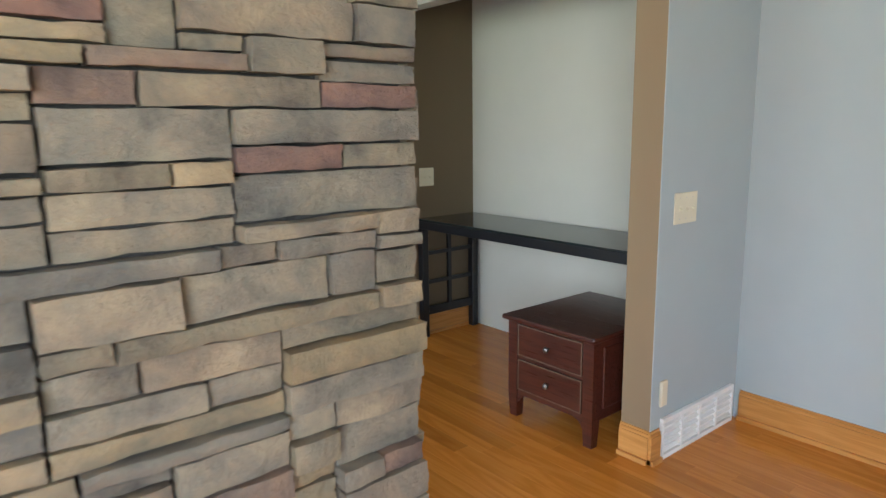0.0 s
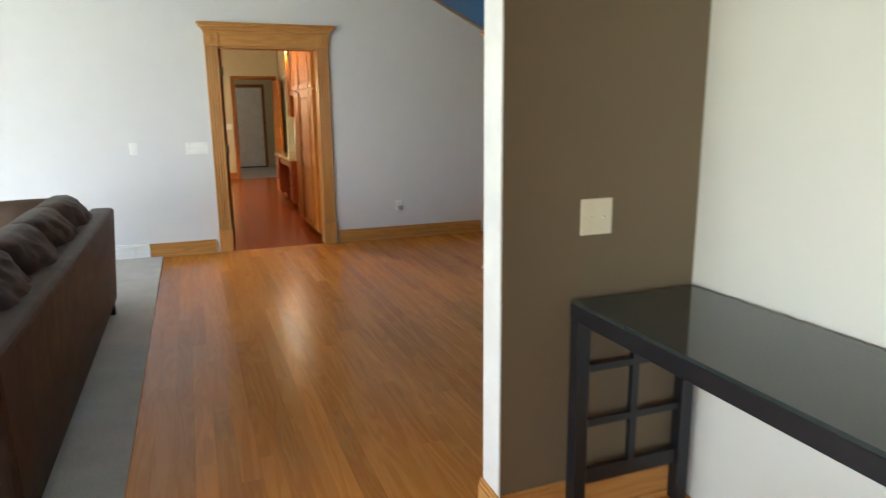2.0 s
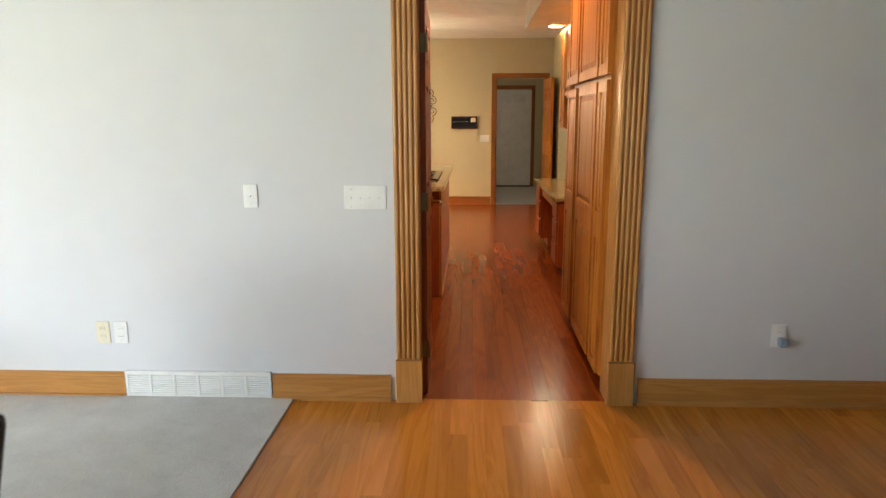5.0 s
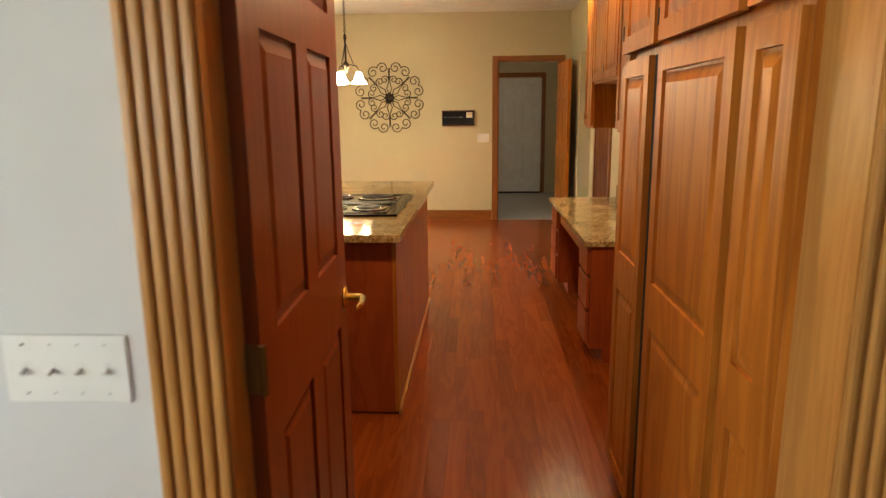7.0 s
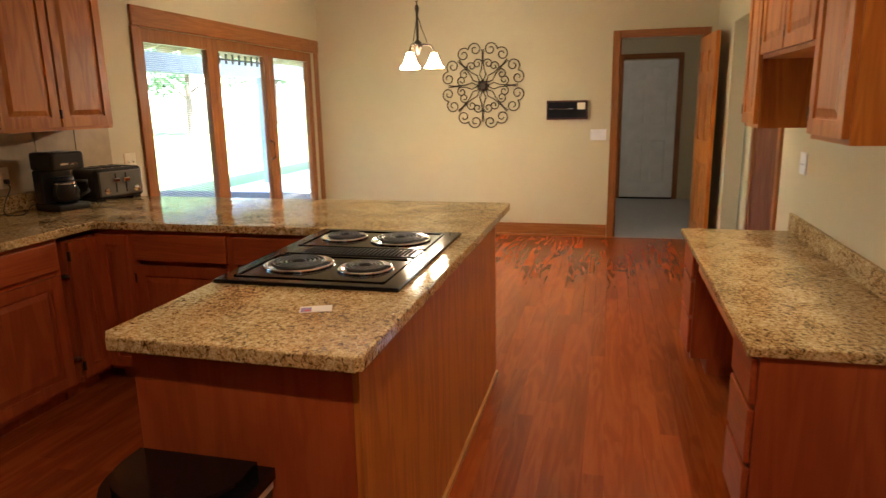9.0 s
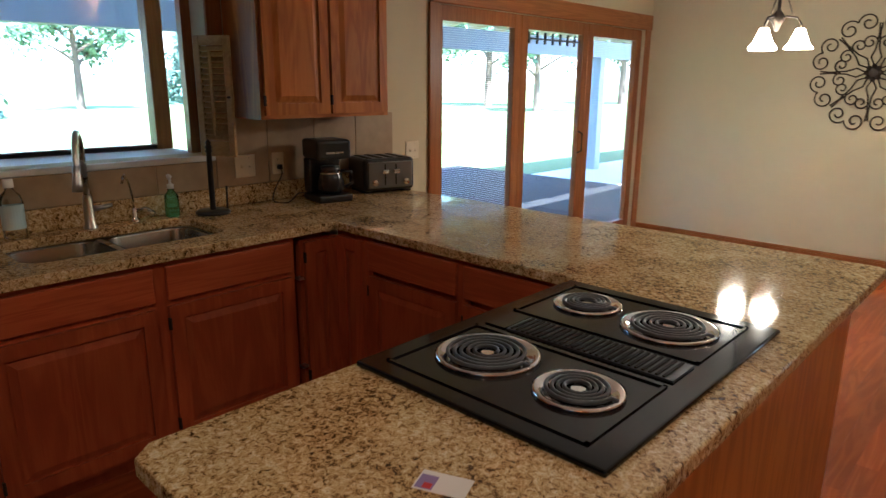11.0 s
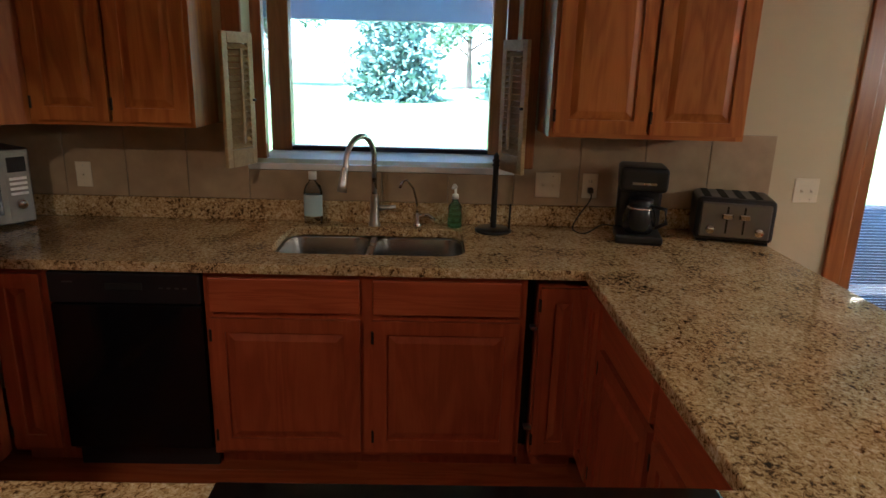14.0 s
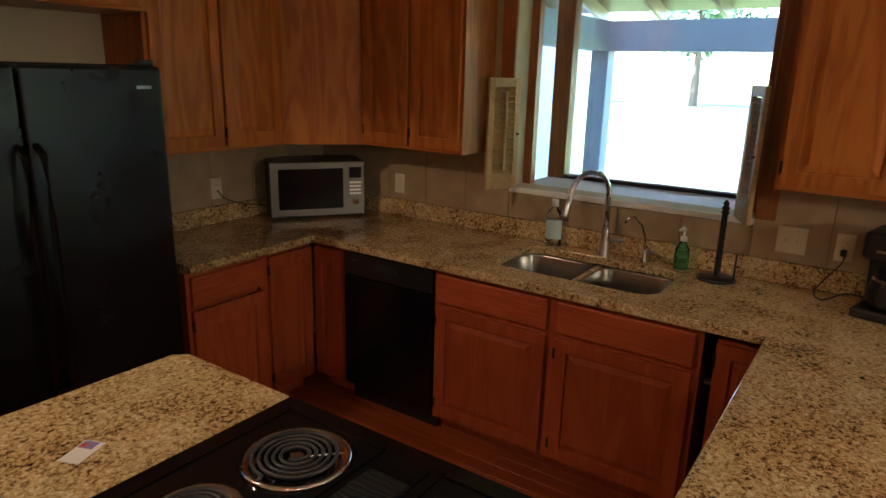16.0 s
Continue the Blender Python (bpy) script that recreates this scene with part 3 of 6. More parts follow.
fluted_casing("door_casing_2", 4.58, 5.58, 2.045, "fluted oak casing of the dining room opening")


def flat_casing(name, x0, x1, head, face, label, out=-1, w=0.075, depth=0.14, tone="kt"):
    """A plain oak casing round an opening across y; out is the way it faces."""
    e = thing(name, label, "door casing", kind="structure")
    f0, f1 = sorted((face, face + out * 0.018))
    slab("side_casing", tone + "_z", x0 - w, x0, f0, f1, 0, head + w, e, 0.004)
    slab("side_casing", tone + "_z", x1, x1 + w, f0, f1, 0, head + w, e, 0.004)
    slab("head_casing", tone + "_x", x0, x1, f0, f1, head, head + w, e, 0.004)
    g0, g1 = sorted((face, face - out * depth))
    slab("jamb", tone + "_z", x0 - 0.004, x0 + 0.012, g0, g1, 0, head, e)
    slab("jamb", tone + "_z", x1 - 0.012, x1 + 0.004, g0, g1, 0, head, e)
    return e


flat_casing("door_casing_3", 2.265, 3.065, 2.10, FY, "plain oak door casing in the end wall")
flat_casing("door_casing_4", 2.36, 3.12, 2.05, 17.40, "plain oak casing of the entry's white door")
ob = flat_casing("door_casing_5", 11.50, 12.20, 2.06, 0, "dark oak door casing beside the desk")
ob.matrix_basis = Matrix.Translation((RX, 0, 0)) @ Matrix(((0, 1, 0, 0), (1, 0, 0, 0), (0, 0, 1, 0), (0, 0, 0, 1)))


def raised_panel(bm, x0, x1, z0, z1, y=0.0, out=-1):
    """A raised panel: a sunk border, a slope and a flat field."""
    s, d = 0.028, 0.009
    o = [(x0, z0), (x1, z0), (x1, z1), (x0, z1)]
    i = [(x0 + s, z0 + s), (x1 - s, z0 + s), (x1 - s, z1 - s), (x0 + s, z1 - s)]
    a = [bm.verts.new((x, y, z)) for x, z in o]
    c = [bm.verts.new((x, y + out * d, z)) for x, z in i]
    for k in range(4):
        bm.faces.new((a[k], a[(k + 1) % 4], c[(k + 1) % 4], c[k]))
    bm.faces.new(c)
    bmesh.ops.recalc_face_normals(bm, faces=bm.faces)


def panel_leaf(name, w, h, cells, parent, m, material="cab_z", t=0.02, stile=0.055, label="", both=False):
    """A framed leaf: stiles and rails round raised panels. Front faces -y, lower left corner at the origin. cells: (x0, x1, z0, z1)."""
    bm = bmesh.new()
    xs = sorted({0, w, *[c[0] for c in cells], *[c[1] for c in cells]})
    zs = sorted({0, h, *[c[2] for c in cells], *[c[3] for c in cells]})
    for a, c in zip(xs, xs[1:]):
        for z0, z1 in zip(zs, zs[1:]):
            hole = any(p <= (a + c) / 2 <= q and u <= (z0 + z1) / 2 <= v for p, q, u, v in cells)
            if hole:
                box(bm, a, c, 0.010, t - (0.010 if both else 0), z0, z1)
            else:
                box(bm, a, c, 0.0, t, z0, z1)
    bmesh.ops.remove_doubles(bm, verts=bm.verts, dist=0.0002)
    leaf = part(name, bm, material, parent, label, at=m)
    for p, q, u, v in cells:
        bm = bmesh.new()
        raised_panel(bm, p + 0.008, q - 0.008, u + 0.008, v - 0.008, 0.0098)
        if both:
            raised_panel(bm, p + 0.008, q - 0.008, u + 0.008, v - 0.008, t - 0.0098, 1)
        part("panel", bm, material, leaf)
    return leaf


# the oak door into the kitchen, swung back
SIX = [(0.11, 0.375, 0.22, 0.86), (0.48, 0.745, 0.22, 0.86), (0.11, 0.375, 1.07, 1.61), (0.48, 0.745, 1.07, 1.61), (0.11, 0.375, 1.72, 1.91), (0.48, 0.745, 1.72, 1.91)]
door = thing("door_1", "open six-panel door of red-brown stained oak", "door", pose(1.632, 6.475, 0.008, 0, 0, 91.8), kind="structure")
panel_leaf("leaf", 0.855, 2.02, SIX, door, pose(0, 0, 0), "door", 0.036, both=True)
for z in (0.25, 1.03, 1.80):
    bm = bmesh.new()
    tube(bm, (-0.006, -0.004, z - 0.045), (-0.006, -0.004, z + 0.045), 0.007)
    box(bm, -0.003, 0.0, -0.002, 0.034, z - 0.045, z + 0.045)
    part("hinge", bm, "hinge", door)
for s in (-1, 1):
    bm = bmesh.new()
    y0 = -0.001 if s < 0 else 0.037
    tube(bm, (0.80, y0, 0.93), (0.80, y0 + s * 0.010, 0.93), 0.032, n=20)
    sweep(bm, [(0.80, y0, 0.93), (0.80, y0 + s * 0.05, 0.93), (0.79, y0 + s * 0.058, 0.93), (0.74, y0 + s * 0.060, 0.925), (0.69, y0 + s * 0.055, 0.93)], [0.011, 0.010, 0.010, 0.009, 0.007], 10)
    part("door_handle", bm, "brass", door, "polished brass lever handle", smooth=True)
# the far doors
SIXB = [(c[0] * 0.9, c[1] * 0.9, c[2], c[3]) for c in SIX]
door = thing("door_2", "open six-panel oak door against the wall", "door", pose(3.05, 14.34, 0.008, 0, 0, -88), kind="structure")
panel_leaf("leaf", 0.79, 2.06, SIXB, door, pose(0, 0, 0), "cab_z", 0.036, both=True)
door = thing("door_3", "closed white six-panel entry door", "door", pose(2.36, 17.36, 0.03), kind="structure")
panel_leaf("leaf", 0.76, 2.0, [(c[0] * 0.86, c[1] * 0.86, c[2], c[3]) for c in SIX], door, pose(0, 0, 0), "white", 0.036)
slab("sweep", "dark", 0.0, 0.76, -0.01, 0.03, -0.026, 0.0, door)
door = thing("door_4", "dark stained closet door standing ajar", "door", pose(RX + 0.15, 12.19, 0.008, 0, 0, -60), kind="structure")
panel_leaf("leaf", 0.66, 2.03, [(0.1, 0.56, 0.2, 0.9), (0.1, 0.56, 1.05, 1.9)], door, pose(0, 0, 0), "door", 0.036)

# ---- bay window over the sink ----
bay = thing("window_bay", "oak bay window with a white sill over the sink", "window", kind="structure")
slab("window_sill", "white", -1.66, KX + 0.015, 8.42, 9.66, 1.160, 1.19, bay, 0.004)
slab("roof", "kitchen", -1.70, KX - 0.14, 8.40, 9.68, 2.42, 2.50, bay)
for y0, y1 in ((8.42, 8.53), (9.57, 9.66)):
    slab("corner_post", "kt_z", -1.66, -1.57, y0, y1, 1.19, 2.42, bay, 0.004)
slab("head_frame", "kt_y", -1.64, -1.58, 8.53, 9.57, 2.34, 2.42, bay)
slab("bottom_frame", "kt_y", -1.64, -1.59, 8.53, 9.57, 1.19, 1.215, bay)
sash = slab("screen_track", "black_plastic", -1.588, -1.576, 8.53, 9.57, 1.192, 1.212, bay)
pane = slab("pane", "glass", -1.622, -1.616, 8.53, 9.57, 1.215, 2.34, bay)
pane.visible_shadow = False
for y, s in ((8.42, 1), (9.66, -1)):
    slab("side_frame", "kt_z", KX - 0.19, KX - 0.14, min(y, y + s * 0.05), max(y, y + s * 0.05), 1.19, 2.42, bay)
    pane = slab("side_pane", "glass", -1.57, KX - 0.19, min(y, y + s * 0.006), max(y, y + s * 0.006), 1.19, 2.42, bay)
    pane.visible_shadow = False
bm = bmesh.new()
for y0, y1 in ((8.335, 8.42), (9.66, 9.745)):
    box(bm, KX, KX + 0.018, y0, y1, 1.19, 2.46, 0.004)
structure(part("trim_bay", bm, "kt_z"), "oak casing beside the bay window", "trim")


def shutter(name, hinge_y, spread, tilt):
    """A louvred shutter leaf hinged on the casing."""
    e = thing(name, "small louvred wooden shutter swung open", "shutter", pose(*hinge_y, 1.192, 0, 0, tilt))
    w, h = 0.20, 0.57
    for a in (0, w - 0.035):
        slab("stile", "louvre", a, a + 0.035, 0, 0.02, 0, h, e, 0.003)
    slab("bottom_rail", "louvre", 0.035, w - 0.035, 0, 0.02, 0, 0.075, e)
    slab("top_rail", "louvre", 0.035, w - 0.035, 0, 0.02, h - 0.045, h, e)
    n = 17
    for k in range(n):
        bm = bmesh.new()
        box(bm, 0.035, w - 0.035, -0.016, 0.016, -0.0025, 0.0025)
        part("louvre", bm, "louvre", e, at=pose(0, 0.010, 0.09 + k * (h - 0.15) / (n - 1), 38 * spread))
    bm = bmesh.new()
    box(bm, w / 2 - 0.006, w / 2 + 0.006, -0.018, -0.008, 0.10, h - 0.07)
    part("tilt_rod", bm, "louvre", e)
    bm = bmesh.new()
    tube(bm, (w - 0.012, -0.012, h * 0.5), (w - 0.012, 0.0, h * 0.5), 0.006)
    part("knob", bm, "bronze", e)
    return e


shutter("shutter", (-0.90, 8.395), 1, 157)
shutter("shutter", (-1.09, 9.575), 1, 25)

# ---- glazed patio doors ----
pat = thing("patio_doors", "oak framed three-panel glazed patio doors with blinds", "glazed door", kind="structure")
PY = (11.30, 12.27, 13.245, 14.22)
slab("head_casing", "kt_y", KX, KX + 0.022, 11.22, 14.33, 2.06, 2.20, pat, 0.005)
for y0, y1 in ((11.21, 11.30), (14.22, 14.31)):
    slab("side_casing", "kt_z", KX, KX + 0.022, y0, y1, 0, 2.06, pat, 0.005)
for k in range(3):
    y0, y1 = PY[k], PY[k + 1]
    s = 0.088
    bm = bmesh.new()
    box(bm, KX - 0.09, KX - 0.03, y0 + 0.001, y0 + s, 0, 2.06, 0.004)
    box(bm, KX - 0.09, KX - 0.03, y1 - s, y1 - 0.001, 0, 2.06, 0.004)
    box(bm, KX - 0.088, KX - 0.032, y0 + s, y1 - s, 1.96, 2.06)
    box(bm, KX - 0.088, KX - 0.032, y0 + s, y1 - s, 0, 0.20)
    leaf = part("door_leaf", bm, "kt_z", pat)
    pane = slab("pane", "glass", KX - 0.063, KX - 0.057, y0 + s, y1 - s, 0.20, 1.96, leaf)
    pane.visible_shadow = False
    bm = bmesh.new()
    if k != 1:
        for j in range(116):
            z = 0.205 + j * 0.0151
            box(bm, KX - 0.080, KX - 0.0755, y0 + s, y1 - s, z, z + 0.001)
        part("blind_slats", bm, "plate", leaf, "thin white blind slats turned open")
    else:
        box(bm, KX - 0.083, KX - 0.069, y0 + s, y1 - s, 1.89, 1.905)
        for j in range(7):
            y = y0 + s + 0.06 + j * 0.11
            box(bm, KX - 0.083, KX - 0.069, y, y + 0.018, 1.86, 1.95)
        part("raised_blind", bm, "black_plastic", leaf, "raised blind bundle at the pane's head")
bm = bmesh.new()
sweep(bm, [(KX - 0.03, 13.16, 0.95), (KX + 0.01, 13.16, 0.97), (KX + 0.01, 13.16, 1.12), (KX - 0.03, 13.16, 1.14)], 0.009)
part("pull_handle", bm, "bronze", pat, smooth=True)

# ---- outdoors ----
bm = bmesh.new()
g = 1500
prism(bm, [(-g, -g), (KX - 0.15, -g), (KX - 0.15, g), (-g, g)], -0.45, -0.12)
tagged(part("ground", bm, "grass"), "sunlit mown lawn", "lawn", kind="structure")
structure(slab("porch_floor", "concrete", -4.9, KX - 0.15, 5.5, 24.0, -0.12, -0.04), "pale concrete porch floor", "porch")
porch = thing("porch_roof", "porch roof with raw rafters on a blue grey beam", "porch roof", kind="structure")
slab("beam", "post", -4.62, -4.42, 7.4, 24.0, 2.02, 2.30, porch)
slab("side_beam", "post", -4.42, KX - 0.15, 7.47, 7.63, 2.02, 2.30, porch)
bm = bmesh.new()
for a, c in (((-4.9, 2.42), (KX - 0.15, 3.25)),):
    vs = [bm.verts.new((x, y, z)) for x, z in (a, c) for y in (6.6, 24.0)] + [bm.verts.new((x, y, z + 0.06)) for x, z in (a, c) for y in (6.6, 24.0)]
    for f in ((0, 1, 3, 2), (4, 6, 7, 5), (0, 4, 5, 1), (2, 3, 7, 6), (0, 2, 6, 4), (1, 5, 7, 3)):
        bm.faces.new([vs[i] for i in f])
part("decking", bm, "deck", porch)
for k in range(28):
    bm = bmesh.new()
    box(bm, 0, 3.72, -0.02, 0.02, -0.13, 0)
    part("rafter", bm, "rafter", porch, at=pose(-4.9, 6.8 + k * 0.61, 2.42, 0, -12.85, 0))
for y in (7.55, 14.3, 19.2):
    structure(slab("porch_post", "post", -4.61, -4.43, y - 0.09, y + 0.09, -0.05, 2.02), "blue grey porch post", "post")


def tree(name, at, h, spread, seed, conifer=False):
    """A tapered trunk with limbs and a crown of many leaf cards in uneven clumps."""
    rnd = random.Random(seed)
    e = thing(name, "dark green spruce at the lawn's edge" if conifer else "leafy broad tree at the lawn's edge", "tree", pose(*at))
    bm = bmesh.new()
    sweep(bm, [(0, 0, -0.2), (0.05, 0, h * 0.3), (0, 0.1, h * 0.65), (0, 0, h * 0.9)], [h * 0.03, h * 0.022, h * 0.013, h * 0.004], 8)
    ends = []
    for k in range(12):
        a, z = k * 2.4, h * (0.25 + 0.05 * k)
        r = spread * (0.5 + 0.4 * rnd.random()) * (1.05 - 0.06 * k)
        p = (r * math.cos(a), r * math.sin(a), z + r * 0.5)
        sweep(bm, [(0, 0, z), (p[0] * 0.5, p[1] * 0.5, z + r * 0.32), p], [h * 0.011, h * 0.007, h * 0.003], 5)
        ends.append(p)
    part("trunk", bm, "bark", e)
    verts, faces = [], []
    for k in range(7000):
        if conifer:
            z = rnd.random() ** 1.25
            r = spread * (1 - z * z) ** 0.8 * (0.80 + 0.20 * math.sin(z * 34 + 3 * rnd.random())) * rnd.random() ** 0.45
            a = rnd.random() * math.tau
            c = Vector((r * math.cos(a), r * math.sin(a), h * (0.06 + 0.94 * z) - r * 0.25))
        else:
            o = Vector(ends[rnd.randrange(12)])
            d = Vector((rnd.gauss(0, 1), rnd.gauss(0, 1), rnd.gauss(0, 0.8)))
            c = o + d.normalized() * spread * 0.42 * rnd.random() ** 0.5 * (0.7 + 0.3 * math.sin(7 * d.x))
        s = 0.12 + 0.14 * rnd.random()
        u, v = Vector((rnd.gauss(0, 1), rnd.gauss(0, 1), rnd.gauss(0, 1))).normalized(), Vector((rnd.gauss(0, 1), rnd.gauss(0, 1), rnd.gauss(0, 1))).normalized()
        i = len(verts)
        verts += [c + u * s, c + v * s * 0.6, c - u * s, c - v * s * 0.6]
        faces.append((i, i + 1, i + 2, i + 3))
    me = bpy.data.meshes.new("crown")
    me.from_pydata([tuple(v) for v in verts], [], faces)
    me.materials.append(M["needle" if conifer else "leaf"])
    c = new("crown", me)
    c.parent = e
    return e


broad = tree("tree", (-34, 30, -0.12), 10, 4.2, 3)
spruce = tree("spruce_tree", (-30, 7.5, -0.12), 6.5, 2.6, 5, True)
for x, y, z, s in ((-36, 38, 80, 1.0), (-30, 47, 20, 1.15), (-40, 22, 140, 0.9), (-46, -2, 200, 1.1), (-44, -12, 33, 1.0), (-22, 42, 260, 0.8), (-50, 60, 10, 1.4), (-26, 60, 120, 1.1), (-48, 12, 300, 0.9)):
    c = copy_thing(broad, pose(x, y, -0.12, 0, 0, z))
    c.scale = (s, s, s)
for x, y in ((-33, 14), (-46, 32), (-38, -20)):
    copy_thing(spruce, pose(x, y, -0.12, 0, 0, x * 9))

# ---- kitchen cabinets ----


def cabinet(name, label, m, w, h, d, fronts, toe=0.09, group="kitchen cabinets", mat=("red_z", "red_x"), top=None, gap=0.0):
    """A face-frame cabinet. Its front faces -y with the lower left corner at the origin. fronts: (kind, x0, x1, z0, z1)."""
    e = thing(name, label, "cabinet", m, group)
    bm = bmesh.new()
    box(bm, gap, w, 0.02, d, toe, (top or h) - gap)
    part("body", bm, mat[0], e)
    if toe:
        slab("toe_board", mat[0], 0.0, w, 0.085, d, 0, toe, e)
    fw = 0.03
    if top:
        slab("panel", mat[0], fw, w - fw, 0.002, 0.019, toe + fw, h - fw, e)
    if gap:
        # near-black panel behind the open gap, its colour standing in for shade
        slab("recess", "dark", 0, w, 0.10, 0.12, toe, h, e)
        for z in (0.22, 0.66):
            slab("hinge_arm", "steel", 0.006, gap + 0.004, -0.006, 0.03, z, z + 0.014, e, 0.002)
    else:
        slab("stile", mat[0], 0, fw, 0.0, 0.0205, toe, h, e)
    slab("stile", mat[0], w - fw, w, 0.0, 0.0205, toe, h - gap, e)
    slab("rail", mat[1], max(fw, gap), w - fw, 0.001, 0.0205, toe, toe + fw, e)
    if not gap:
        slab("rail", mat[1], fw, w - fw, 0.001, 0.0205, h - fw, h, e)
    for kind, x0, x1, z0, z1 in fronts:
        at = pose(x0, -0.02, z0)
        a, c = x1 - x0, z1 - z0
        if kind == "drawer":
            bm = bmesh.new()
            box(bm, 0, a, 0, 0.02, 0, c, 0.005, 2)
            part("drawer_front", bm, mat[1], e, at=at)
        elif kind == "door":
            cells = [(0.055, a - 0.055, 0.055, c - 0.055)]
            if c > 1.5:
                cells = [(0.055, a - 0.055, 0.055, 0.80), (0.055, a - 0.055, 0.90, c - 0.055)]
            leaf = panel_leaf("door", a, c, cells, e, at, mat[0])
            for z in (0.07, c - 0.07):
                bm = bmesh.new()
                box(bm, -0.006, 0.004, -0.003, 0.012, z - 0.025, z + 0.025, 0.001)
                part("hinge", bm, "bronze", leaf)
        elif kind == "tall":
            panel_leaf("door", a, c, [(0.055, a - 0.055, 0.055, 0.72), (0.055, a - 0.055, 0.86, c - 0.055)], e, at, mat[0])
    return e


F = -0.44
base = "red-brown oak base cabinet with raised-panel doors"
FACE_E = lambda y: pose(F, y, 0, 0, 0, 90)
H = 0.875
cabinet("base_cabinet", "red-brown oak sink cabinet with two doors and false drawers", FACE_E(8.41), 1.24, H, 0.66,
        [("drawer", 0.02, 0.595, 0.715, 0.855), ("drawer", 0.645, 1.215, 0.715, 0.855), ("door", 0.02, 0.595, 0.115, 0.69), ("door", 0.645, 1.215, 0.115, 0.69)], top=0.66)
cabinet("corner_cabinet", "red-brown oak corner cabinet, its door not quite shut", FACE_E(9.665), 0.225, H, 0.66, [("door", 0.036, 0.215, 0.115, 0.838)], gap=0.032)
cabinet("corner_cabinet", "red-brown oak corner cabinet beside the dishwasher", FACE_E(7.60), 0.225, H, 0.66, [("door", 0.01, 0.2, 0.115, 0.855)])
# along the back wall
cabinet("base_cabinet", base, pose(0.36, 7.59, 0, 0, 0, 180), 0.45, H, 0.58, [("drawer", 0.02, 0.43, 0.715, 0.855), ("door", 0.02, 0.43, 0.115, 0.69)])
cabinet("corner_cabinet", "red-brown oak corner cabinet with one door", pose(-0.09, 7.59, 0, 0, 0, 180), 0.32, H, 0.58, [("door", 0.02, 0.31, 0.115, 0.855)])
# peninsula, facing the sink side
cabinet("corner_cabinet", "red-brown oak corner cabinet with one narrow door", pose(F + 0.005, 9.90, 0), 0.22, H, 0.5, [("door", 0.01, 0.2, 0.115, 0.845)])
cabinet("base_cabinet", base, pose(-0.215, 9.90, 0), 0.58, H, 0.5, [("drawer", 0.02, 0.56, 0.715, 0.855), ("door", 0.02, 0.56, 0.115, 0.69)])
cabinet("base_cabinet", base, pose(0.365, 9.90, 0), 0.60, H, 0.5, [("drawer", 0.02, 0.58, 0.715, 0.855), ("door", 0.02, 0.58, 0.115, 0.69)])
# the island leg with its plain outer panels
isl = thing("island_cabinet", "cooktop island of red-brown oak with plain side panels", "cabinet", pose(0, 0, 0))
slab("body", "red_z", 0.985, 1.598, 8.44, 10.43, 0.09, H, isl)
slab("toe_board", "door", 1.04, 1.598, 8.44, 10.43, 0, 0.09, isl)
slab("side_panel", "cab_z", 1.598, 1.612, 8.43, 10.435, 0.012, H, isl)
slab("end_panel", "red_z", 0.985, 1.598, 8.426, 8.44, 0.012, H, isl)
slab("back_panel", "red_z", -1.1, 1.598, 10.43, 10.444, 0.012, H, isl)
slab("shoe_strip", "trim_y", 1.612, 1.626, 8.43, 10.44, 0, 0.022, isl)
slab("corner_strip", "cab_z", 1.612, 1.618, 8.426, 8.45, 0.022, H, isl)
for k in range(2):
    panel_leaf("door", 0.64, 0.74, [(0.055, 0.585, 0.055, 0.685)], isl, pose(0.985, 9.14 + k * 0.68, 0.115, 0, 0, -90), "red_z")


# ---- granite ----
def counter(name, outline, label, z0=0.878, z1=0.918, cut=None):
    bm = bmesh.new()
    prism(bm, outline, z0, z1)
    if cut:
        bmesh.ops.delete(bm, geom=[f for f in bm.faces if abs(f.normal.z) > 0.9], context="FACES_ONLY")
        for z in (z0, z1):
            o = [bm.verts.new((x, y, z)) for x, y in outline]
            i = [bm.verts.new((x, y, z)) for x, y in cut]
            edges = [bm.edges.new((r[k], r[(k + 1) % len(r)])) for r in (o, i) for k in range(len(r))]
            bmesh.ops.triangle_fill(bm, edges=edges, use_beauty=True)
        bmesh.ops.remove_doubles(bm, verts=bm.verts, dist=0.0001)
        lo = {(round(v.co.x, 4), round(v.co.y, 4)): v for v in bm.verts if abs(v.co.z - z0) < 1e-5}
        hi = {(round(v.co.x, 4), round(v.co.y, 4)): v for v in bm.verts if abs(v.co.z - z1) < 1e-5}
        keys = [(round(x, 4), round(y, 4)) for x, y in cut]
        for k in range(len(keys)):
            a, c = keys[k], keys[(k + 1) % len(keys)]
            bm.faces.new((lo[a], lo[c], hi[c], hi[a]))
        bmesh.ops.recalc_face_normals(bm, faces=bm.faces)
    rim = [e for e in bm.edges if e.is_manifold and e.calc_face_angle() > 0.6 and abs(e.verts[0].co.z - e.verts[1].co.z) < 1e-5]
    bmesh.ops.bevel(bm, geom=rim, offset=0.005, segments=2, affect="EDGES", profile=0.5)
    return tagged(part(name, bm, "granite"), label, "worktop")


def rounded(x0, x1, y0, y1, r, n=5):
    out = []
    for cx, cy, a in ((x1 - r, y1 - r, 0), (x0 + r, y1 - r, 90), (x0 + r, y0 + r, 180), (x1 - r, y0 + r, 270)):
        out += [(cx + r * math.cos(radians(a + 90 * k / n)), cy + r * math.sin(radians(a + 90 * k / n))) for k in range(n + 1)]
    return out


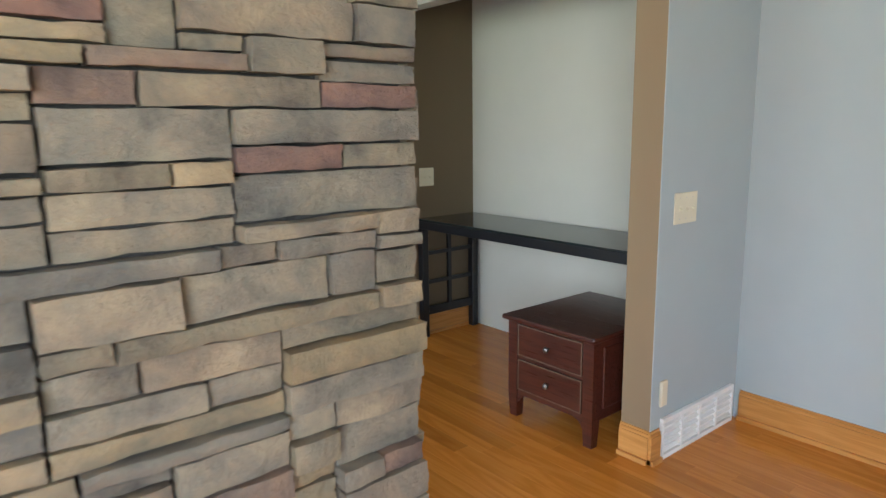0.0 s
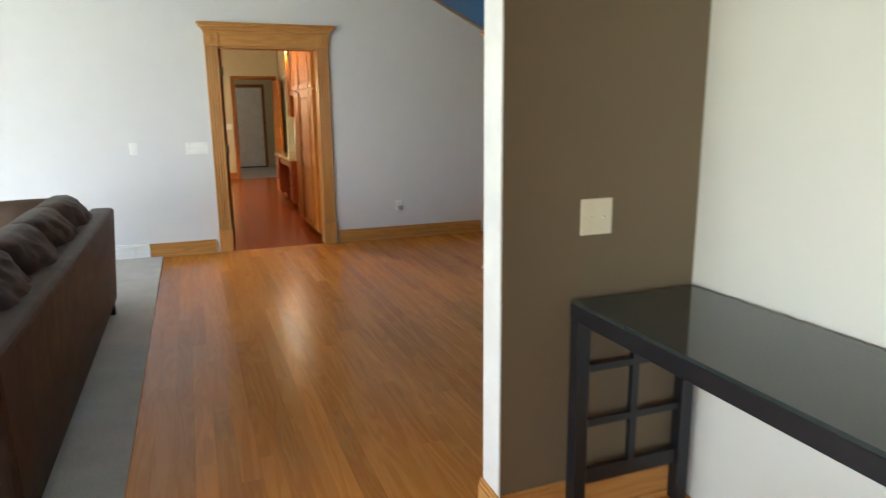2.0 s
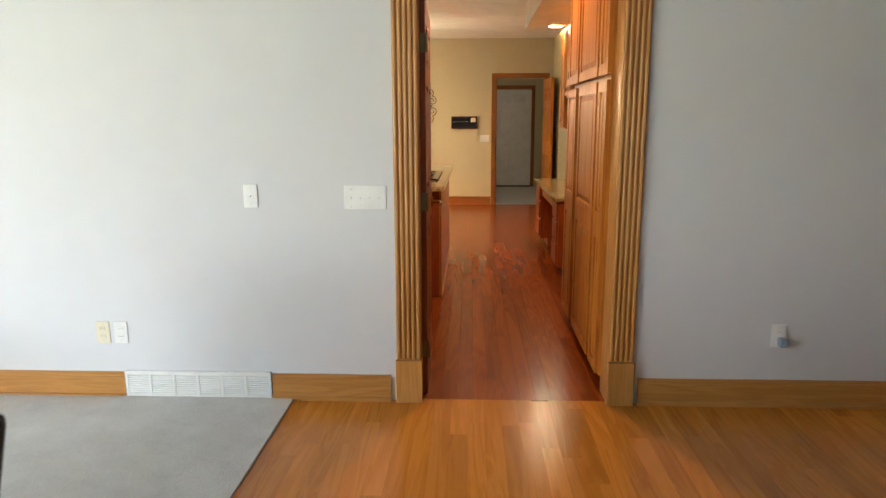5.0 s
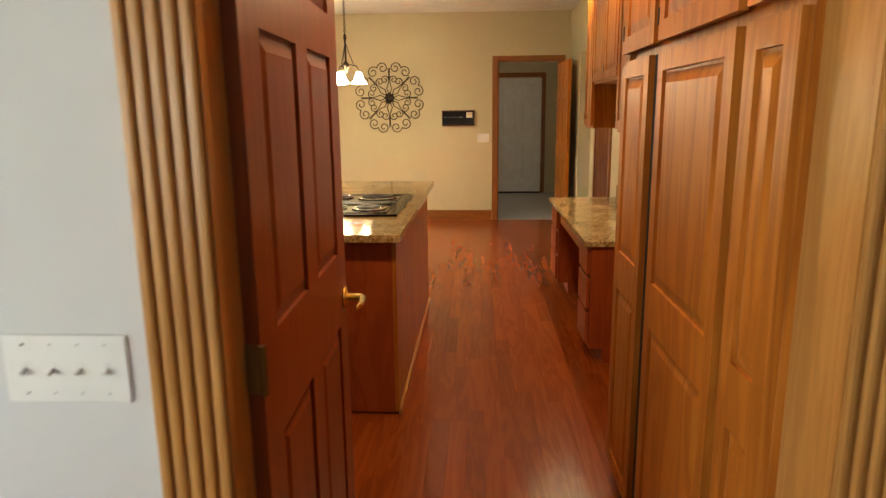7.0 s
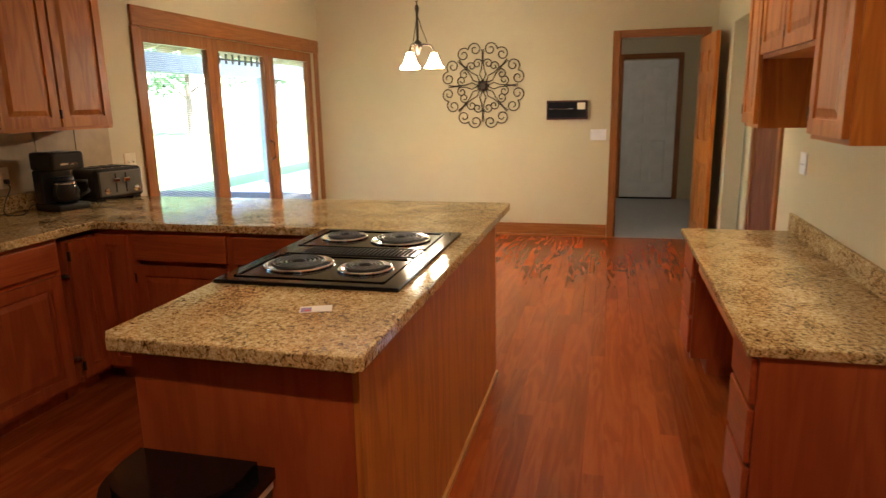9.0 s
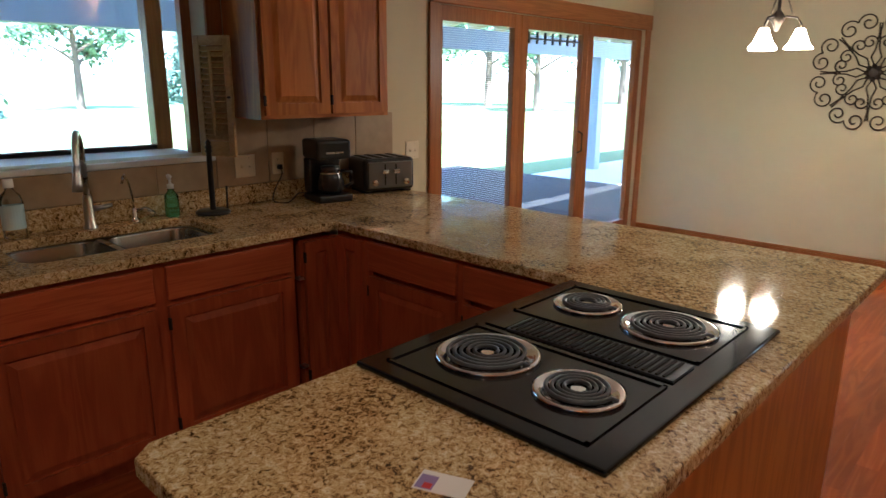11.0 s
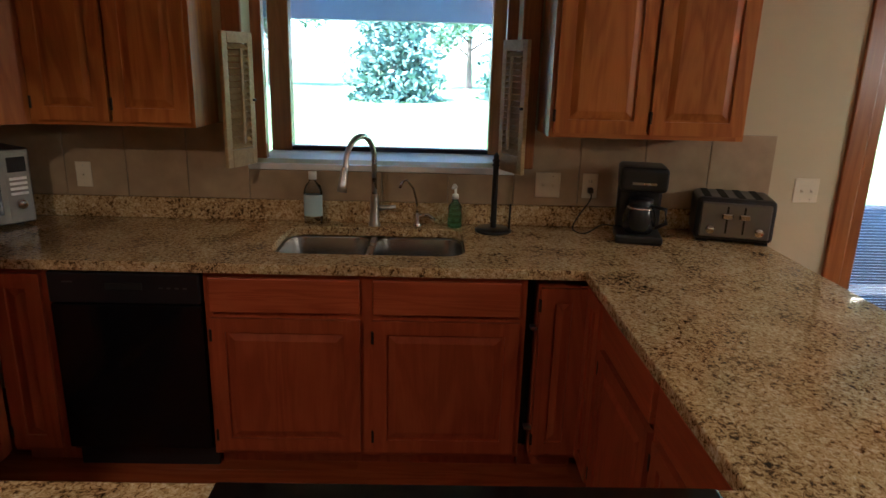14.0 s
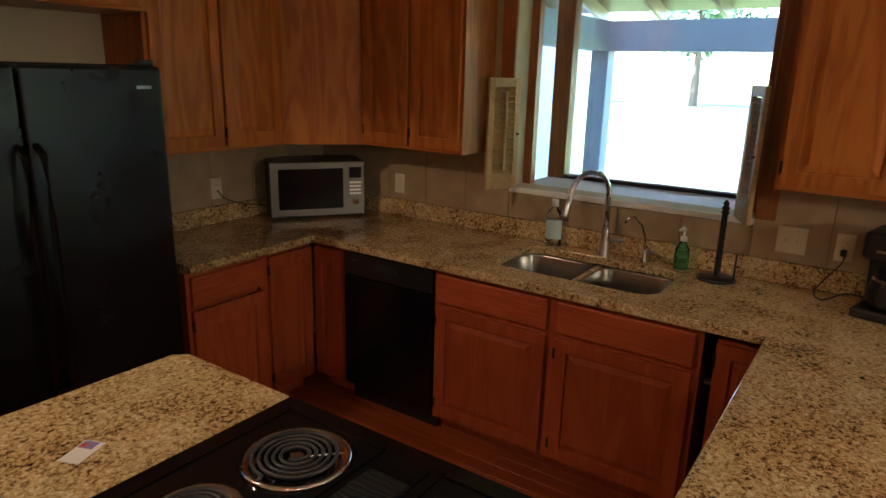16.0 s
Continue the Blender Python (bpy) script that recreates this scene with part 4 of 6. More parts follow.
SINK = (-0.995, -0.560, 8.625, 9.415)
counter("kitchen_worktop", [(KX + 0.002, KB + 0.002), (0.355, KB + 0.002), (0.355, 7.63), (-0.40, 7.63), (-0.40, 9.86), (0.91, 9.86), (0.91, 8.425), (0.945, 8.385), (1.628, 8.375), (1.645, 8.39), (1.645, 10.74), (1.62, 10.765), (KX + 0.002, 10.765)],
        "polished tan and brown speckled granite worktop", cut=rounded(*SINK, 0.09))
for nm, b in (("backsplash", (KX + 0.002, KX + 0.022, KB + 0.002, 10.76)), ("backsplash", (KX + 0.022, 0.355, KB + 0.002, KB + 0.022))):
    tagged(slab("granite_backsplash", "granite", *b, 0.919, 1.018, bev=0.003), "low speckled granite upstand along the wall", "upstand")
counter("desk_worktop", [(2.612, 9.11), (RX - 0.002, 9.11), (RX - 0.002, 11.055), (2.612, 11.055)], "polished speckled granite desk top", 0.708, 0.742)
tagged(slab("granite_backsplash", "granite", RX - 0.022, RX - 0.002, 9.11, 11.055, 0.743, 0.845, bev=0.003), "low speckled granite upstand behind the desk", "upstand")

# desk pedestals
for y, nm in ((9.47, 0), (11.04, 1)):
    cabinet("desk_pedestal", "red-brown oak desk drawer unit under granite", pose(2.655, y, 0, 0, 0, -90), 0.34 if nm == 0 else 0.38, 0.707, 0.53,
            [("drawer", 0.015, 0.325 if nm == 0 else 0.365, 0.535, 0.69), ("drawer", 0.015, 0.325 if nm == 0 else 0.365, 0.33, 0.515), ("drawer", 0.015, 0.325 if nm == 0 else 0.365, 0.115, 0.31)], group="desk units")
ob = thing("desk_apron", "oak pencil drawer between the desk units", "drawer")
slab("drawer_front", "cab_x", 2.665, 2.685, 9.48, 10.65, 0.585, 0.70, ob, 0.004)
slab("drawer_box", "cab_x", 2.685, 3.1, 9.48, 10.65, 0.60, 0.70, ob)

# pantry
PX = 2.545
cabinet("pantry_cabinet", "tall honey oak pantry cabinet, doors not quite shut", pose(PX, 7.90, 0, 0, 0, -90), 1.347, 2.44, RX - PX - 0.004,
        [("tall", 0.012, 0.380, 0.10, 1.635), ("tall", 0.485, 1.068, 0.10, 1.635), ("tall", 1.120, 1.342, 0.10, 1.635), ("door", 0.012, 0.42, 1.665, 2.42), ("door", 0.47, 1.07, 1.665, 2.42), ("door", 1.115, 1.342, 1.665, 2.42)], mat=("cab_z", "cab_x"))
# near-black strips on the face frame stand in for shade between the doors
bm = bmesh.new()
box(bm, 0.382, 0.483, -0.0012, 0.0, 0.10, 1.635)
box(bm, 1.070, 1.118, -0.0012, 0.0, 0.10, 1.635)
ob = tagged(part("pantry_gap", bm, "dark", at=pose(PX, 7.90, 0, 0, 0, -90)), "dark strips standing for the shaded gaps between the pantry doors", "gap", kind="structure")
# uppers
up = "honey oak wall cabinet with raised-panel doors"
ZU, TU = 1.372, 2.44


def upper(label, m, w, h, d, n, name="wall_cabinet"):
    g = (w - 0.02) / n
    return cabinet(name, label, m, w, h, d, [("door", 0.01 + k * g + 0.008, 0.01 + (k + 1) * g - 0.008, 0.02, h - 0.02) for k in range(n)], toe=0.0, mat=("cab_z", "cab_x"))


upper(up, pose(-0.815, 7.625, ZU, 0, 0, 90), 0.67, TU - ZU, 0.30, 2)
upper(up, pose(-0.815, 9.755, ZU, 0, 0, 90), 0.82, TU - ZU, 0.30, 2)
upper("honey oak wall cabinet with two doors", pose(0.295, 7.325, ZU, 0, 0, 180), 0.785, TU - ZU, 0.32, 2)
upper("honey oak cabinet over the refrigerator", pose(1.32, 7.40, 2.0, 0, 0, 180), 1.02, TU - 2.0, 0.395, 2)
# the diagonal corner cabinet
cc = thing("corner_wall_cabinet", "honey oak diagonal corner wall cabinet with one door", "cabinet", group="kitchen cabinets")
bm = bmesh.new()
prism(bm, [(KX + 0.004, KB + 0.004), (-0.492, KB + 0.004), (-0.492, 7.325), (-0.818, 7.622), (KX + 0.004, 7.622)], ZU, TU)
part("body", bm, "cab_z", cc)
ang = math.degrees(math.atan2(7.622 - 7.325, -0.818 + 0.492))
panel_leaf("door", 0.40, TU - ZU - 0.04, [(0.055, 0.345, 0.055, TU - ZU - 0.095)], cc, pose(-0.818, 7.622, ZU + 0.02, 0, 0, ang + 180) @ pose(0.02, -0.021, 0))
# over the desk: tall, short, tall
UX = 2.905
upper("narrow honey oak wall cabinet over the desk", pose(UX, 11.04, 1.33, 0, 0, -90), 0.34, 2.44 - 1.33, RX - UX - 0.004, 1)
upper("short honey oak wall cabinet over an open niche", pose(UX, 10.70, 1.665, 0, 0, -90), 0.92, 2.44 - 1.665, RX - UX - 0.004, 2)
upper("narrow honey oak wall cabinet over the desk", pose(UX, 9.78, 1.33, 0, 0, -90), 0.42, 2.44 - 1.33, RX - UX - 0.004, 1)

# ---- appliances ----
dw = thing("dishwasher", "built-in black dishwasher under the worktop", "dishwasher", pose(F, 7.83, 0, 0, 0, 90))
slab("body", "black_plastic", 0.0, 0.575, 0.02, 0.6, 0.09, 0.872, dw)
slab("door", "black", 0.003, 0.572, -0.022, 0.02, 0.12, 0.74, dw, 0.004)
slab("control_panel", "black_plastic", 0.003, 0.572, -0.026, 0.02, 0.745, 0.868, dw, 0.006)
slab("vent_latch", "dark", 0.22, 0.36, -0.030, -0.02, 0.80, 0.83, dw, 0.003)
slab("toe_panel", "black_plastic", 0.003, 0.572, 0.05, 0.07, 0.0, 0.115, dw)
for k in range(4):
    slab("button", "dull_steel", 0.42 + k * 0.03, 0.435 + k * 0.03, -0.0275, -0.025, 0.808, 0.814, dw)
    slab("badge", "dull_steel", 0.06, 0.10, -0.0275, -0.025, 0.828, 0.834, dw) if k == 0 else None

fr = thing("refrigerator", "tall black side-by-side refrigerator", "refrigerator", pose(1.345, 7.66, 0, 0, 0, 180))
slab("body", "fridge", 0.0, 0.915, 0.07, 0.65, 0.02, 1.78, fr, 0.008)
slab("freezer_door", "fridge", 0.004, 0.372, 0, 0.065, 0.10, 1.775, fr, 0.014, seg=3)
slab("fresh_food_door", "fridge", 0.380, 0.911, 0, 0.065, 0.10, 1.775, fr, 0.014, seg=3)
slab("toe_grille", "black_plastic", 0.01, 0.905, 0.03, 0.07, 0.02, 0.095, fr)
for x in (0.345, 0.408):
    bm = bmesh.new()
    sweep(bm, [(x, 0.0, 1.50), (x, -0.045, 1.47), (x, -0.055, 1.25), (x, -0.055, 0.80), (x, -0.045, 0.62), (x, 0.0, 0.58)], 0.013, 10)
    part("handle", bm, "black", fr, "gloss black bar handle", smooth=True)
slab("badge", "steel", 0.80, 0.86, -0.003, 0, 1.69, 1.702, fr)
for x in (0.05, 0.83):
    slab("hinge_cover", "black_plastic", x, x + 0.06, 0.01, 0.06, 1.775, 1.80, fr, 0.006)
    slab("foot", "black_plastic", x, x + 0.05, 0.1, 0.15, 0.0, 0.022, fr)

# cooktop
ck = thing("cooktop", "black four-coil electric cooktop with a centre vent", "cooktop", pose(0.925, 8.895, 0.918))
CW, CD = 0.645, 0.90
bm = bmesh.new()
box(bm, 0, CW, 0, CD, 0.0, 0.014, 0.005, 2)
part("enamel_top", bm, "black", ck)
bm = bmesh.new()
for y0 in (0.05, 0.53):
    for a, c, p, q in ((0.05, 0.58, y0, y0 + 0.008), (0.05, 0.58, y0 + 0.312, y0 + 0.32), (0.05, 0.058, y0, y0 + 0.32), (0.572, 0.58, y0, y0 + 0.32)):
        box(bm, a, c, p, q, 0.013, 0.018)
part("pressed_rim", bm, "black", ck)
vent = slab("vent_grille", "black_plastic", 0.13, 0.58, 0.395, 0.505, 0.013, 0.019, ck)
for k in range(26):
    slab("grille_bar", "dark", 0.14 + k * 0.0165, 0.147 + k * 0.0165, 0.40, 0.50, 0.019, 0.0225, vent)
slab("vent_plate", "black", 0.06, 0.125, 0.395, 0.505, 0.013, 0.018, ck)


def coil_burner(x, y, r, turns):
    bm = bmesh.new()
    lathe(bm, [(r + 0.018, 0.013), (r + 0.020, 0.019), (r + 0.012, 0.021), (r + 0.002, 0.017), (r * 0.75, 0.009), (r * 0.3, 0.006), (0.0, 0.006)], 32)
    bowl = part("drip_bowl", bm, "chrome", ck, "polished chrome drip bowl", smooth=True, at=pose(x, y, 0.002))
    bm = bmesh.new()
    n = turns * 22
    pts = [((0.022 + (r - 0.026) * k / n) * math.cos(k * math.tau / 22), (0.022 + (r - 0.026) * k / n) * math.sin(k * math.tau / 22), 0.024) for k in range(n + 1)]
    sweep(bm, pts + [(r + 0.012, 0.004, 0.020)], 0.0048, 6)
    part("coil", bm, "coil", bowl, smooth=True)
    bm = bmesh.new()
    for a in (0.3, 2.4, 4.5):
        sweep(bm, [(0.012 * math.cos(a), 0.012 * math.sin(a), 0.016), (r * math.cos(a), r * math.sin(a), 0.016)], 0.003, 5)
    lathe(bm, [(0.0, 0.021), (0.016, 0.021), (0.018, 0.016), (0.016, 0.012)], 16)
    part("support", bm, "chrome", bowl)


coil_burner(0.20, 0.235, 0.105, 5)
coil_burner(0.455, 0.22, 0.078, 4)
coil_burner(0.178, 0.715, 0.078, 4)
coil_burner(0.43, 0.70, 0.105, 5)

# microwave in the corner
mw = thing("microwave", "steel microwave oven standing across the corner", "microwave", pose(-0.96, 7.50, 0.93, 0, 0, math.degrees(math.atan2(7.18 - 7.50, -0.50 + 0.96)) + 180) @ pose(-0.56, 0, 0))
slab("body", "black_plastic", 0, 0.56, 0.012, 0.30, 0, 0.325, mw, 0.006)
slab("front_frame", "dull_steel", 0, 0.56, -0.010, 0.012, 0, 0.325, mw, 0.006)
slab("door_window", "screen", 0.05, 0.43, -0.014, -0.009, 0.045, 0.285, mw, 0.003)
slab("control_panel", "dull_steel", 0.455, 0.55, -0.013, -0.009, 0.02, 0.305, mw)
slab("display", "screen", 0.465, 0.54, -0.016, -0.012, 0.225, 0.29, mw)
bm = bmesh.new()
lathe(bm, [(0.022, 0), (0.021, 0.018), (0.017, 0.022), (0, 0.022)], 20, Matrix.Translation((0.503, -0.012, 0.085)) @ pose(0, 0, 0, 90, 0, 0))
part("dial", bm, "chrome", mw, smooth=True)
for k in range(4):
    slab("button", "plate", 0.468, 0.538, -0.0155, -0.012, 0.125 + k * 0.022, 0.137 + k * 0.022, mw, 0.001)
for x in (0.04, 0.49):
    for y in (0.03, 0.25):
        slab("foot", "black_plastic", x, x + 0.03, y, y + 0.03, -0.012, 0.0, mw)

# sink and taps
sk = thing("sink", "double-bowl brushed steel undermount sink", "sink")
for y0, y1 in ((8.628, 9.000), (9.030, 9.412)):
    bm = bmesh.new()
    x0, x1 = -0.992, -0.563
    rings = []
    for inset, z, r in ((-0.012, 0.8772, 0.092), (0.0, 0.8772, 0.085), (0.004, 0.868, 0.08), (0.010, 0.72, 0.075), (0.018, 0.695, 0.07), (0.045, 0.680, 0.05)):
        side = (0.0 if inset < 0 else inset)
        rings.append([bm.verts.new((x, y, z)) for x, y in rounded(x0 + inset, x1 - inset, y0 + side, y1 - side, r)])
    for a, c in zip(rings, rings[1:]):
        for k in range(len(a)):
            bm.faces.new((a[k], c[k], c[(k + 1) % len(a)], a[(k + 1) % len(a)]))
    bm.faces.new(rings[-1])
    bmesh.ops.recalc_face_normals(bm, faces=bm.faces)
    bowl = part("bowl", bm, "bowl_steel", sk, smooth=True)
    bm = bmesh.new()
    lathe(bm, [(0.045, 0.0), (0.042, 0.005), (0.030, 0.001), (0, 0.001)], 20, Matrix.Translation(((x0 + x1) / 2, (y0 + y1) / 2, 0.6805)))
    part("drain", bm, "chrome", bowl, smooth=True)
slab("divider", "steel", -0.99, -0.565, 9.001, 9.029, 0.845, 0.8775, sk, 0.006, seg=3)

fc = thing("kitchen_faucet", "tall brushed steel gooseneck faucet with a pull-down head", "faucet", pose(-1.045, 9.01, 0.918))
bm = bmesh.new()
lathe(bm, [(0.028, 0), (0.028, 0.008), (0.022, 0.02), (0.020, 0.12), (0.016, 0.15), (0.0, 0.15)], 20)
part("base", bm, "steel", fc, smooth=True)
bm = bmesh.new()
sweep(bm, [(0, 0, 0.14)] + [(0.005 + 0.115 * (1 - math.cos(a)), -0.05 * (1 - math.cos(a)), 0.31 + 0.115 * math.sin(a)) for a in [math.pi * k / 14 for k in range(15)]] + [(0.245, -0.105, 0.29)], 0.0125, 12)
part("neck", bm, "steel", fc, smooth=True)
bm = bmesh.new()
sweep(bm, [(0.24, -0.104, 0.305), (0.246, -0.107, 0.28), (0.256, -0.112, 0.235), (0.262, -0.115, 0.205)], [0.014, 0.015, 0.018, 0.021], 14)
part("spray_head", bm, "steel", fc, smooth=True)
bm = bmesh.new()
sweep(bm, [(0, 0.015, 0.085), (0, 0.045, 0.085), (0.0, 0.10, 0.092)], [0.014, 0.012, 0.008], 12)
part("lever", bm, "steel", fc, smooth=True)

ft = thing("filter_tap", "small chrome drinking water tap", "faucet", pose(-1.06, 9.21, 0.918))
bm = bmesh.new()
lathe(bm, [(0.02, 0), (0.019, 0.01), (0.012, 0.02), (0.012, 0.06), (0.0, 0.065)], 16)
part("base", bm, "chrome", ft, smooth=True)
bm = bmesh.new()
sweep(bm, [(0, 0, 0.05), (0.005, -0.005, 0.12), (0.02, -0.02, 0.18), (0.06, -0.05, 0.225), (0.09, -0.07, 0.22), (0.10, -0.08, 0.195)], 0.006, 10)
part("spout", bm, "chrome", ft, smooth=True)
bm = bmesh.new()
sweep(bm, [(0, 0.01, 0.05), (0.01, 0.05, 0.055), (0.02, 0.08, 0.03)], [0.010, 0.009, 0.012], 10)
part("lever", bm, "chrome", ft, smooth=True)


def bottle(name, label, x, y, prof, mat, cap, capm="plate", band=None, flat=1.0):
    e = thing(name, label, "bottle", pose(x, y, 0.918) @ Matrix.Diagonal((flat, 1, 1, 1)))
    bm = bmesh.new()
    lathe(bm, prof, 24)
    part("bottle_body", bm, mat, e, smooth=True)
    bm = bmesh.new()
    lathe(bm, cap, 20)
    part("cap", bm, capm, e, smooth=True)
    if band:
        bm = bmesh.new()
        lathe(bm, band, 24)
        part("label_band", bm, "teal", e)
    return e


bottle("dish_soap_bottle", "clear bottle of pale soap with a teal label", -1.055, 8.725, [(0, 0.001), (0.040, 0.001), (0.043, 0.01), (0.043, 0.15), (0.036, 0.18), (0.016, 0.20), (0.016, 0.21), (0, 0.21)], "clear",
       [(0, 0.21), (0.019, 0.21), (0.019, 0.245), (0, 0.245)], band=[(0.0436, 0.04), (0.0436, 0.14)], flat=0.7)
pb = bottle("soap_pump_bottle", "small green soap bottle with a white pump", -1.05, 9.385, [(0, 0.001), (0.032, 0.001), (0.034, 0.01), (0.032, 0.10), (0.014, 0.125), (0.014, 0.135), (0, 0.135)], "green", [(0, 0.135), (0.016, 0.135), (0.016, 0.155), (0.006, 0.16), (0.006, 0.185), (0, 0.185)])
bm = bmesh.new()
sweep(bm, [(0, 0, 0.185), (0.0, -0.005, 0.195), (0.035, -0.015, 0.190)], [0.012, 0.011, 0.006], 10)
part("pump_spout", bm, "plate", pb, smooth=True)

pt = thing("paper_towel_stand", "black turned paper towel stand without a roll", "paper towel stand", pose(-0.985, 9.56, 0.918))
bm = bmesh.new()
lathe(bm, [(0, 0), (0.082, 0), (0.084, 0.010), (0.07, 0.018), (0, 0.020)], 28)
part("base", bm, "black_plastic", pt, smooth=True)
bm = bmesh.new()
lathe(bm, [(0.014, 0.018), (0.013, 0.30), (0.019, 0.305), (0.012, 0.315), (0.018, 0.325), (0.010, 0.337), (0.014, 0.345), (0.004, 0.36), (0, 0.362)], 16)
part("post", bm, "black_plastic", pt, smooth=True)
bm = bmesh.new()
sweep(bm, [(0.01, 0.072, 0.015), (0.01, 0.074, 0.13)], 0.005, 8)
part("guard_rod", bm, "black_plastic", pt, smooth=True)

# coffee maker
cf = thing("coffee_maker", "black drip coffee maker with a glass jug", "coffee maker", pose(-0.90, 10.20, 0.918, 0, 0, 78))
slab("base", "black_plastic", -0.10, 0.10, -0.11, 0.11, 0, 0.04, cf, 0.012, seg=2)
slab("tower", "black_plastic", -0.095, 0.095, 0.03, 0.11, 0.04, 0.23, cf, 0.012, seg=2)
slab("head", "black_plastic", -0.10, 0.10, -0.10, 0.11, 0.23, 0.335, cf, 0.018, seg=3)
slab("name_strip", "steel", -0.05, 0.05, -0.102, -0.099, 0.262, 0.272, cf)
bm = bmesh.new()
lathe(bm, [(0, 0.043), (0.055, 0.043), (0.072, 0.065), (0.074, 0.11), (0.06, 0.155), (0.05, 0.175)], 24, Matrix.Translation((0, -0.035, 0)))
jug = part("jug", bm, "screen", cf, "dark glass jug", smooth=True)
bm = bmesh.new()
lathe(bm, [(0.051, 0.172), (0.052, 0.190), (0.0, 0.192)], 24, Matrix.Translation((0, -0.035, 0)))
part("lid", bm, "black_plastic", jug, smooth=True)
bm = bmesh.new()
lathe(bm, [(0.0605, 0.150), (0.062, 0.153), (0.0575, 0.163), (0.055, 0.162)], 24, Matrix.Translation((0, -0.035, 0)))
part("jug_band", bm, "chrome", jug, smooth=True)
bm = bmesh.new()
sweep(bm, [(0.05, -0.06, 0.165), (0.10, -0.09, 0.16), (0.105, -0.095, 0.10), (0.07, -0.07, 0.075)], 0.009, 8)
part("jug_handle", bm, "black_plastic", jug, smooth=True)

# toaster
ts = thing("toaster", "four-slice black and steel toaster", "toaster", pose(-0.955, 10.64, 0.918, 0, 0, 74))
bm = bmesh.new()
box(bm, -0.165, 0.165, -0.125, 0.125, 0.012, 0.205, 0.025, 3)
part("shell", bm, "black_plastic", ts)
slab("front_plate", "dull_steel", -0.145, 0.145, -0.132, -0.118, 0.03, 0.185, ts, 0.006)
for k in range(4):
    slab("slot", "dark", -0.135 + k * 0.07, -0.105 + k * 0.07, -0.10, 0.10, 0.2045, 0.2075, ts)
for x in (-0.10, 0.10):
    bm = bmesh.new()
    lathe(bm, [(0.020, 0), (0.018, 0.016), (0, 0.018)], 18, Matrix.Translation((x, -0.131, 0.065)) @ pose(0, 0, 0, 90, 0, 0))
    part("dial", bm, "chrome", ts, smooth=True)
for x in (-0.035, 0.035):
    slab("lever", "chrome", x - 0.022, x + 0.022, -0.150, -0.131, 0.115, 0.14, ts, 0.004)
    slab("lever_track", "dark", x - 0.004, x + 0.004, -0.1335, -0.131, 0.05, 0.17, ts)
for x in (-0.15, 0.10):
    slab("foot", "black_plastic", x, x + 0.05, -0.10, 0.10, 0.0, 0.014, ts)


def cord(name, label, pts):
    bm = bmesh.new()
    out = []
    for i in range(len(pts) - 1):
        a, c = Vector(pts[max(i - 1, 0)]), Vector(pts[min(i + 2, len(pts) - 1)])
        p, q = Vector(pts[i]), Vector(pts[i + 1])
        for k in range(6):
            t = k / 6
            out.append(p * (1 - t) ** 2 * (1 + 2 * t) + q * t * t * (3 - 2 * t) + (q - a) * 0.5 * t * (1 - t) ** 2 - (c - p) * 0.5 * t * t * (1 - t))
    sweep(bm, out + [Vector(pts[-1])], 0.0032, 6)
    return tagged(part(name, bm, "black_plastic", smooth=True), label, "power cord")


cord("power_cord", "black power cord looping down to the worktop", [(KX + 0.03, 10.02, 1.10), (KX + 0.05, 10.02, 1.06), (KX + 0.05, 9.97, 0.98), (KX + 0.08, 9.94, 0.925), (KX + 0.16, 9.98, 0.923), (KX + 0.14, 10.06, 0.96), (KX + 0.12, 10.13, 0.95)])
cord("power_cord", "thin power cord of the microwave", [(-0.26, KB + 0.03, 1.11), (-0.28, KB + 0.04, 1.07), (-0.36, KB + 0.05, 1.03), (-0.48, KB + 0.08, 1.0), (-0.58, KB + 0.14, 0.99)])

# card on the island
cd = thing("printed_card", "small white printed card lying on the granite", "card", pose(1.385, 8.70, 0.9182, 0, 0, 22))
slab("sheet", "paper", -0.045, 0.045, -0.027, 0.027, 0, 0.0012, cd)
slab("print", "violet", -0.042, -0.012, -0.024, 0.014, 0.0012, 0.0018, cd)
slab("print", "red", -0.030, -0.015, -0.022, -0.008, 0.0018, 0.0022, cd)

# bin beside the island
tb = thing("pedal_bin", "tall half-round black bin with a liner edge showing", "bin", pose(1.18, 8.30, 0))


def dee(w, d, n=14):
    return [(-w / 2, 0), (-w / 2, -d * 0.35)] + [(-w / 2 * math.cos(math.pi * k / n), -d * 0.35 - d * 0.65 * math.sin(math.pi * k / n)) for k in range(1, n)] + [(w / 2, -d * 0.35), (w / 2, 0)]


bm = bmesh.new()
prism(bm, dee(0.38, 0.26), 0, 0.53)
part("body", bm, "black_plastic", tb, at=pose(0, 0.11, 0))
bm = bmesh.new()
prism(bm, dee(0.388, 0.266), 0.53, 0.555)
part("liner_edge", bm, "bag", tb, "white bin liner folded over the rim", at=pose(0, 0.112, 0))
bm = bmesh.new()
prism(bm, dee(0.40, 0.275), 0.555, 0.615)
bmesh.ops.bevel(bm, geom=[e for e in bm.edges if e.calc_face_angle(0) > 0.5 and e.verts[0].co.z > 0.6 and e.verts[1].co.z > 0.6], offset=0.03, segments=4, affect="EDGES")
part("lid", bm, "black", tb, "glossy black domed lid", at=pose(0, 0.115, 0))
slab("tag", "red", 0.168, 0.192, -0.02, 0.02, 0.532, 0.553, tb)

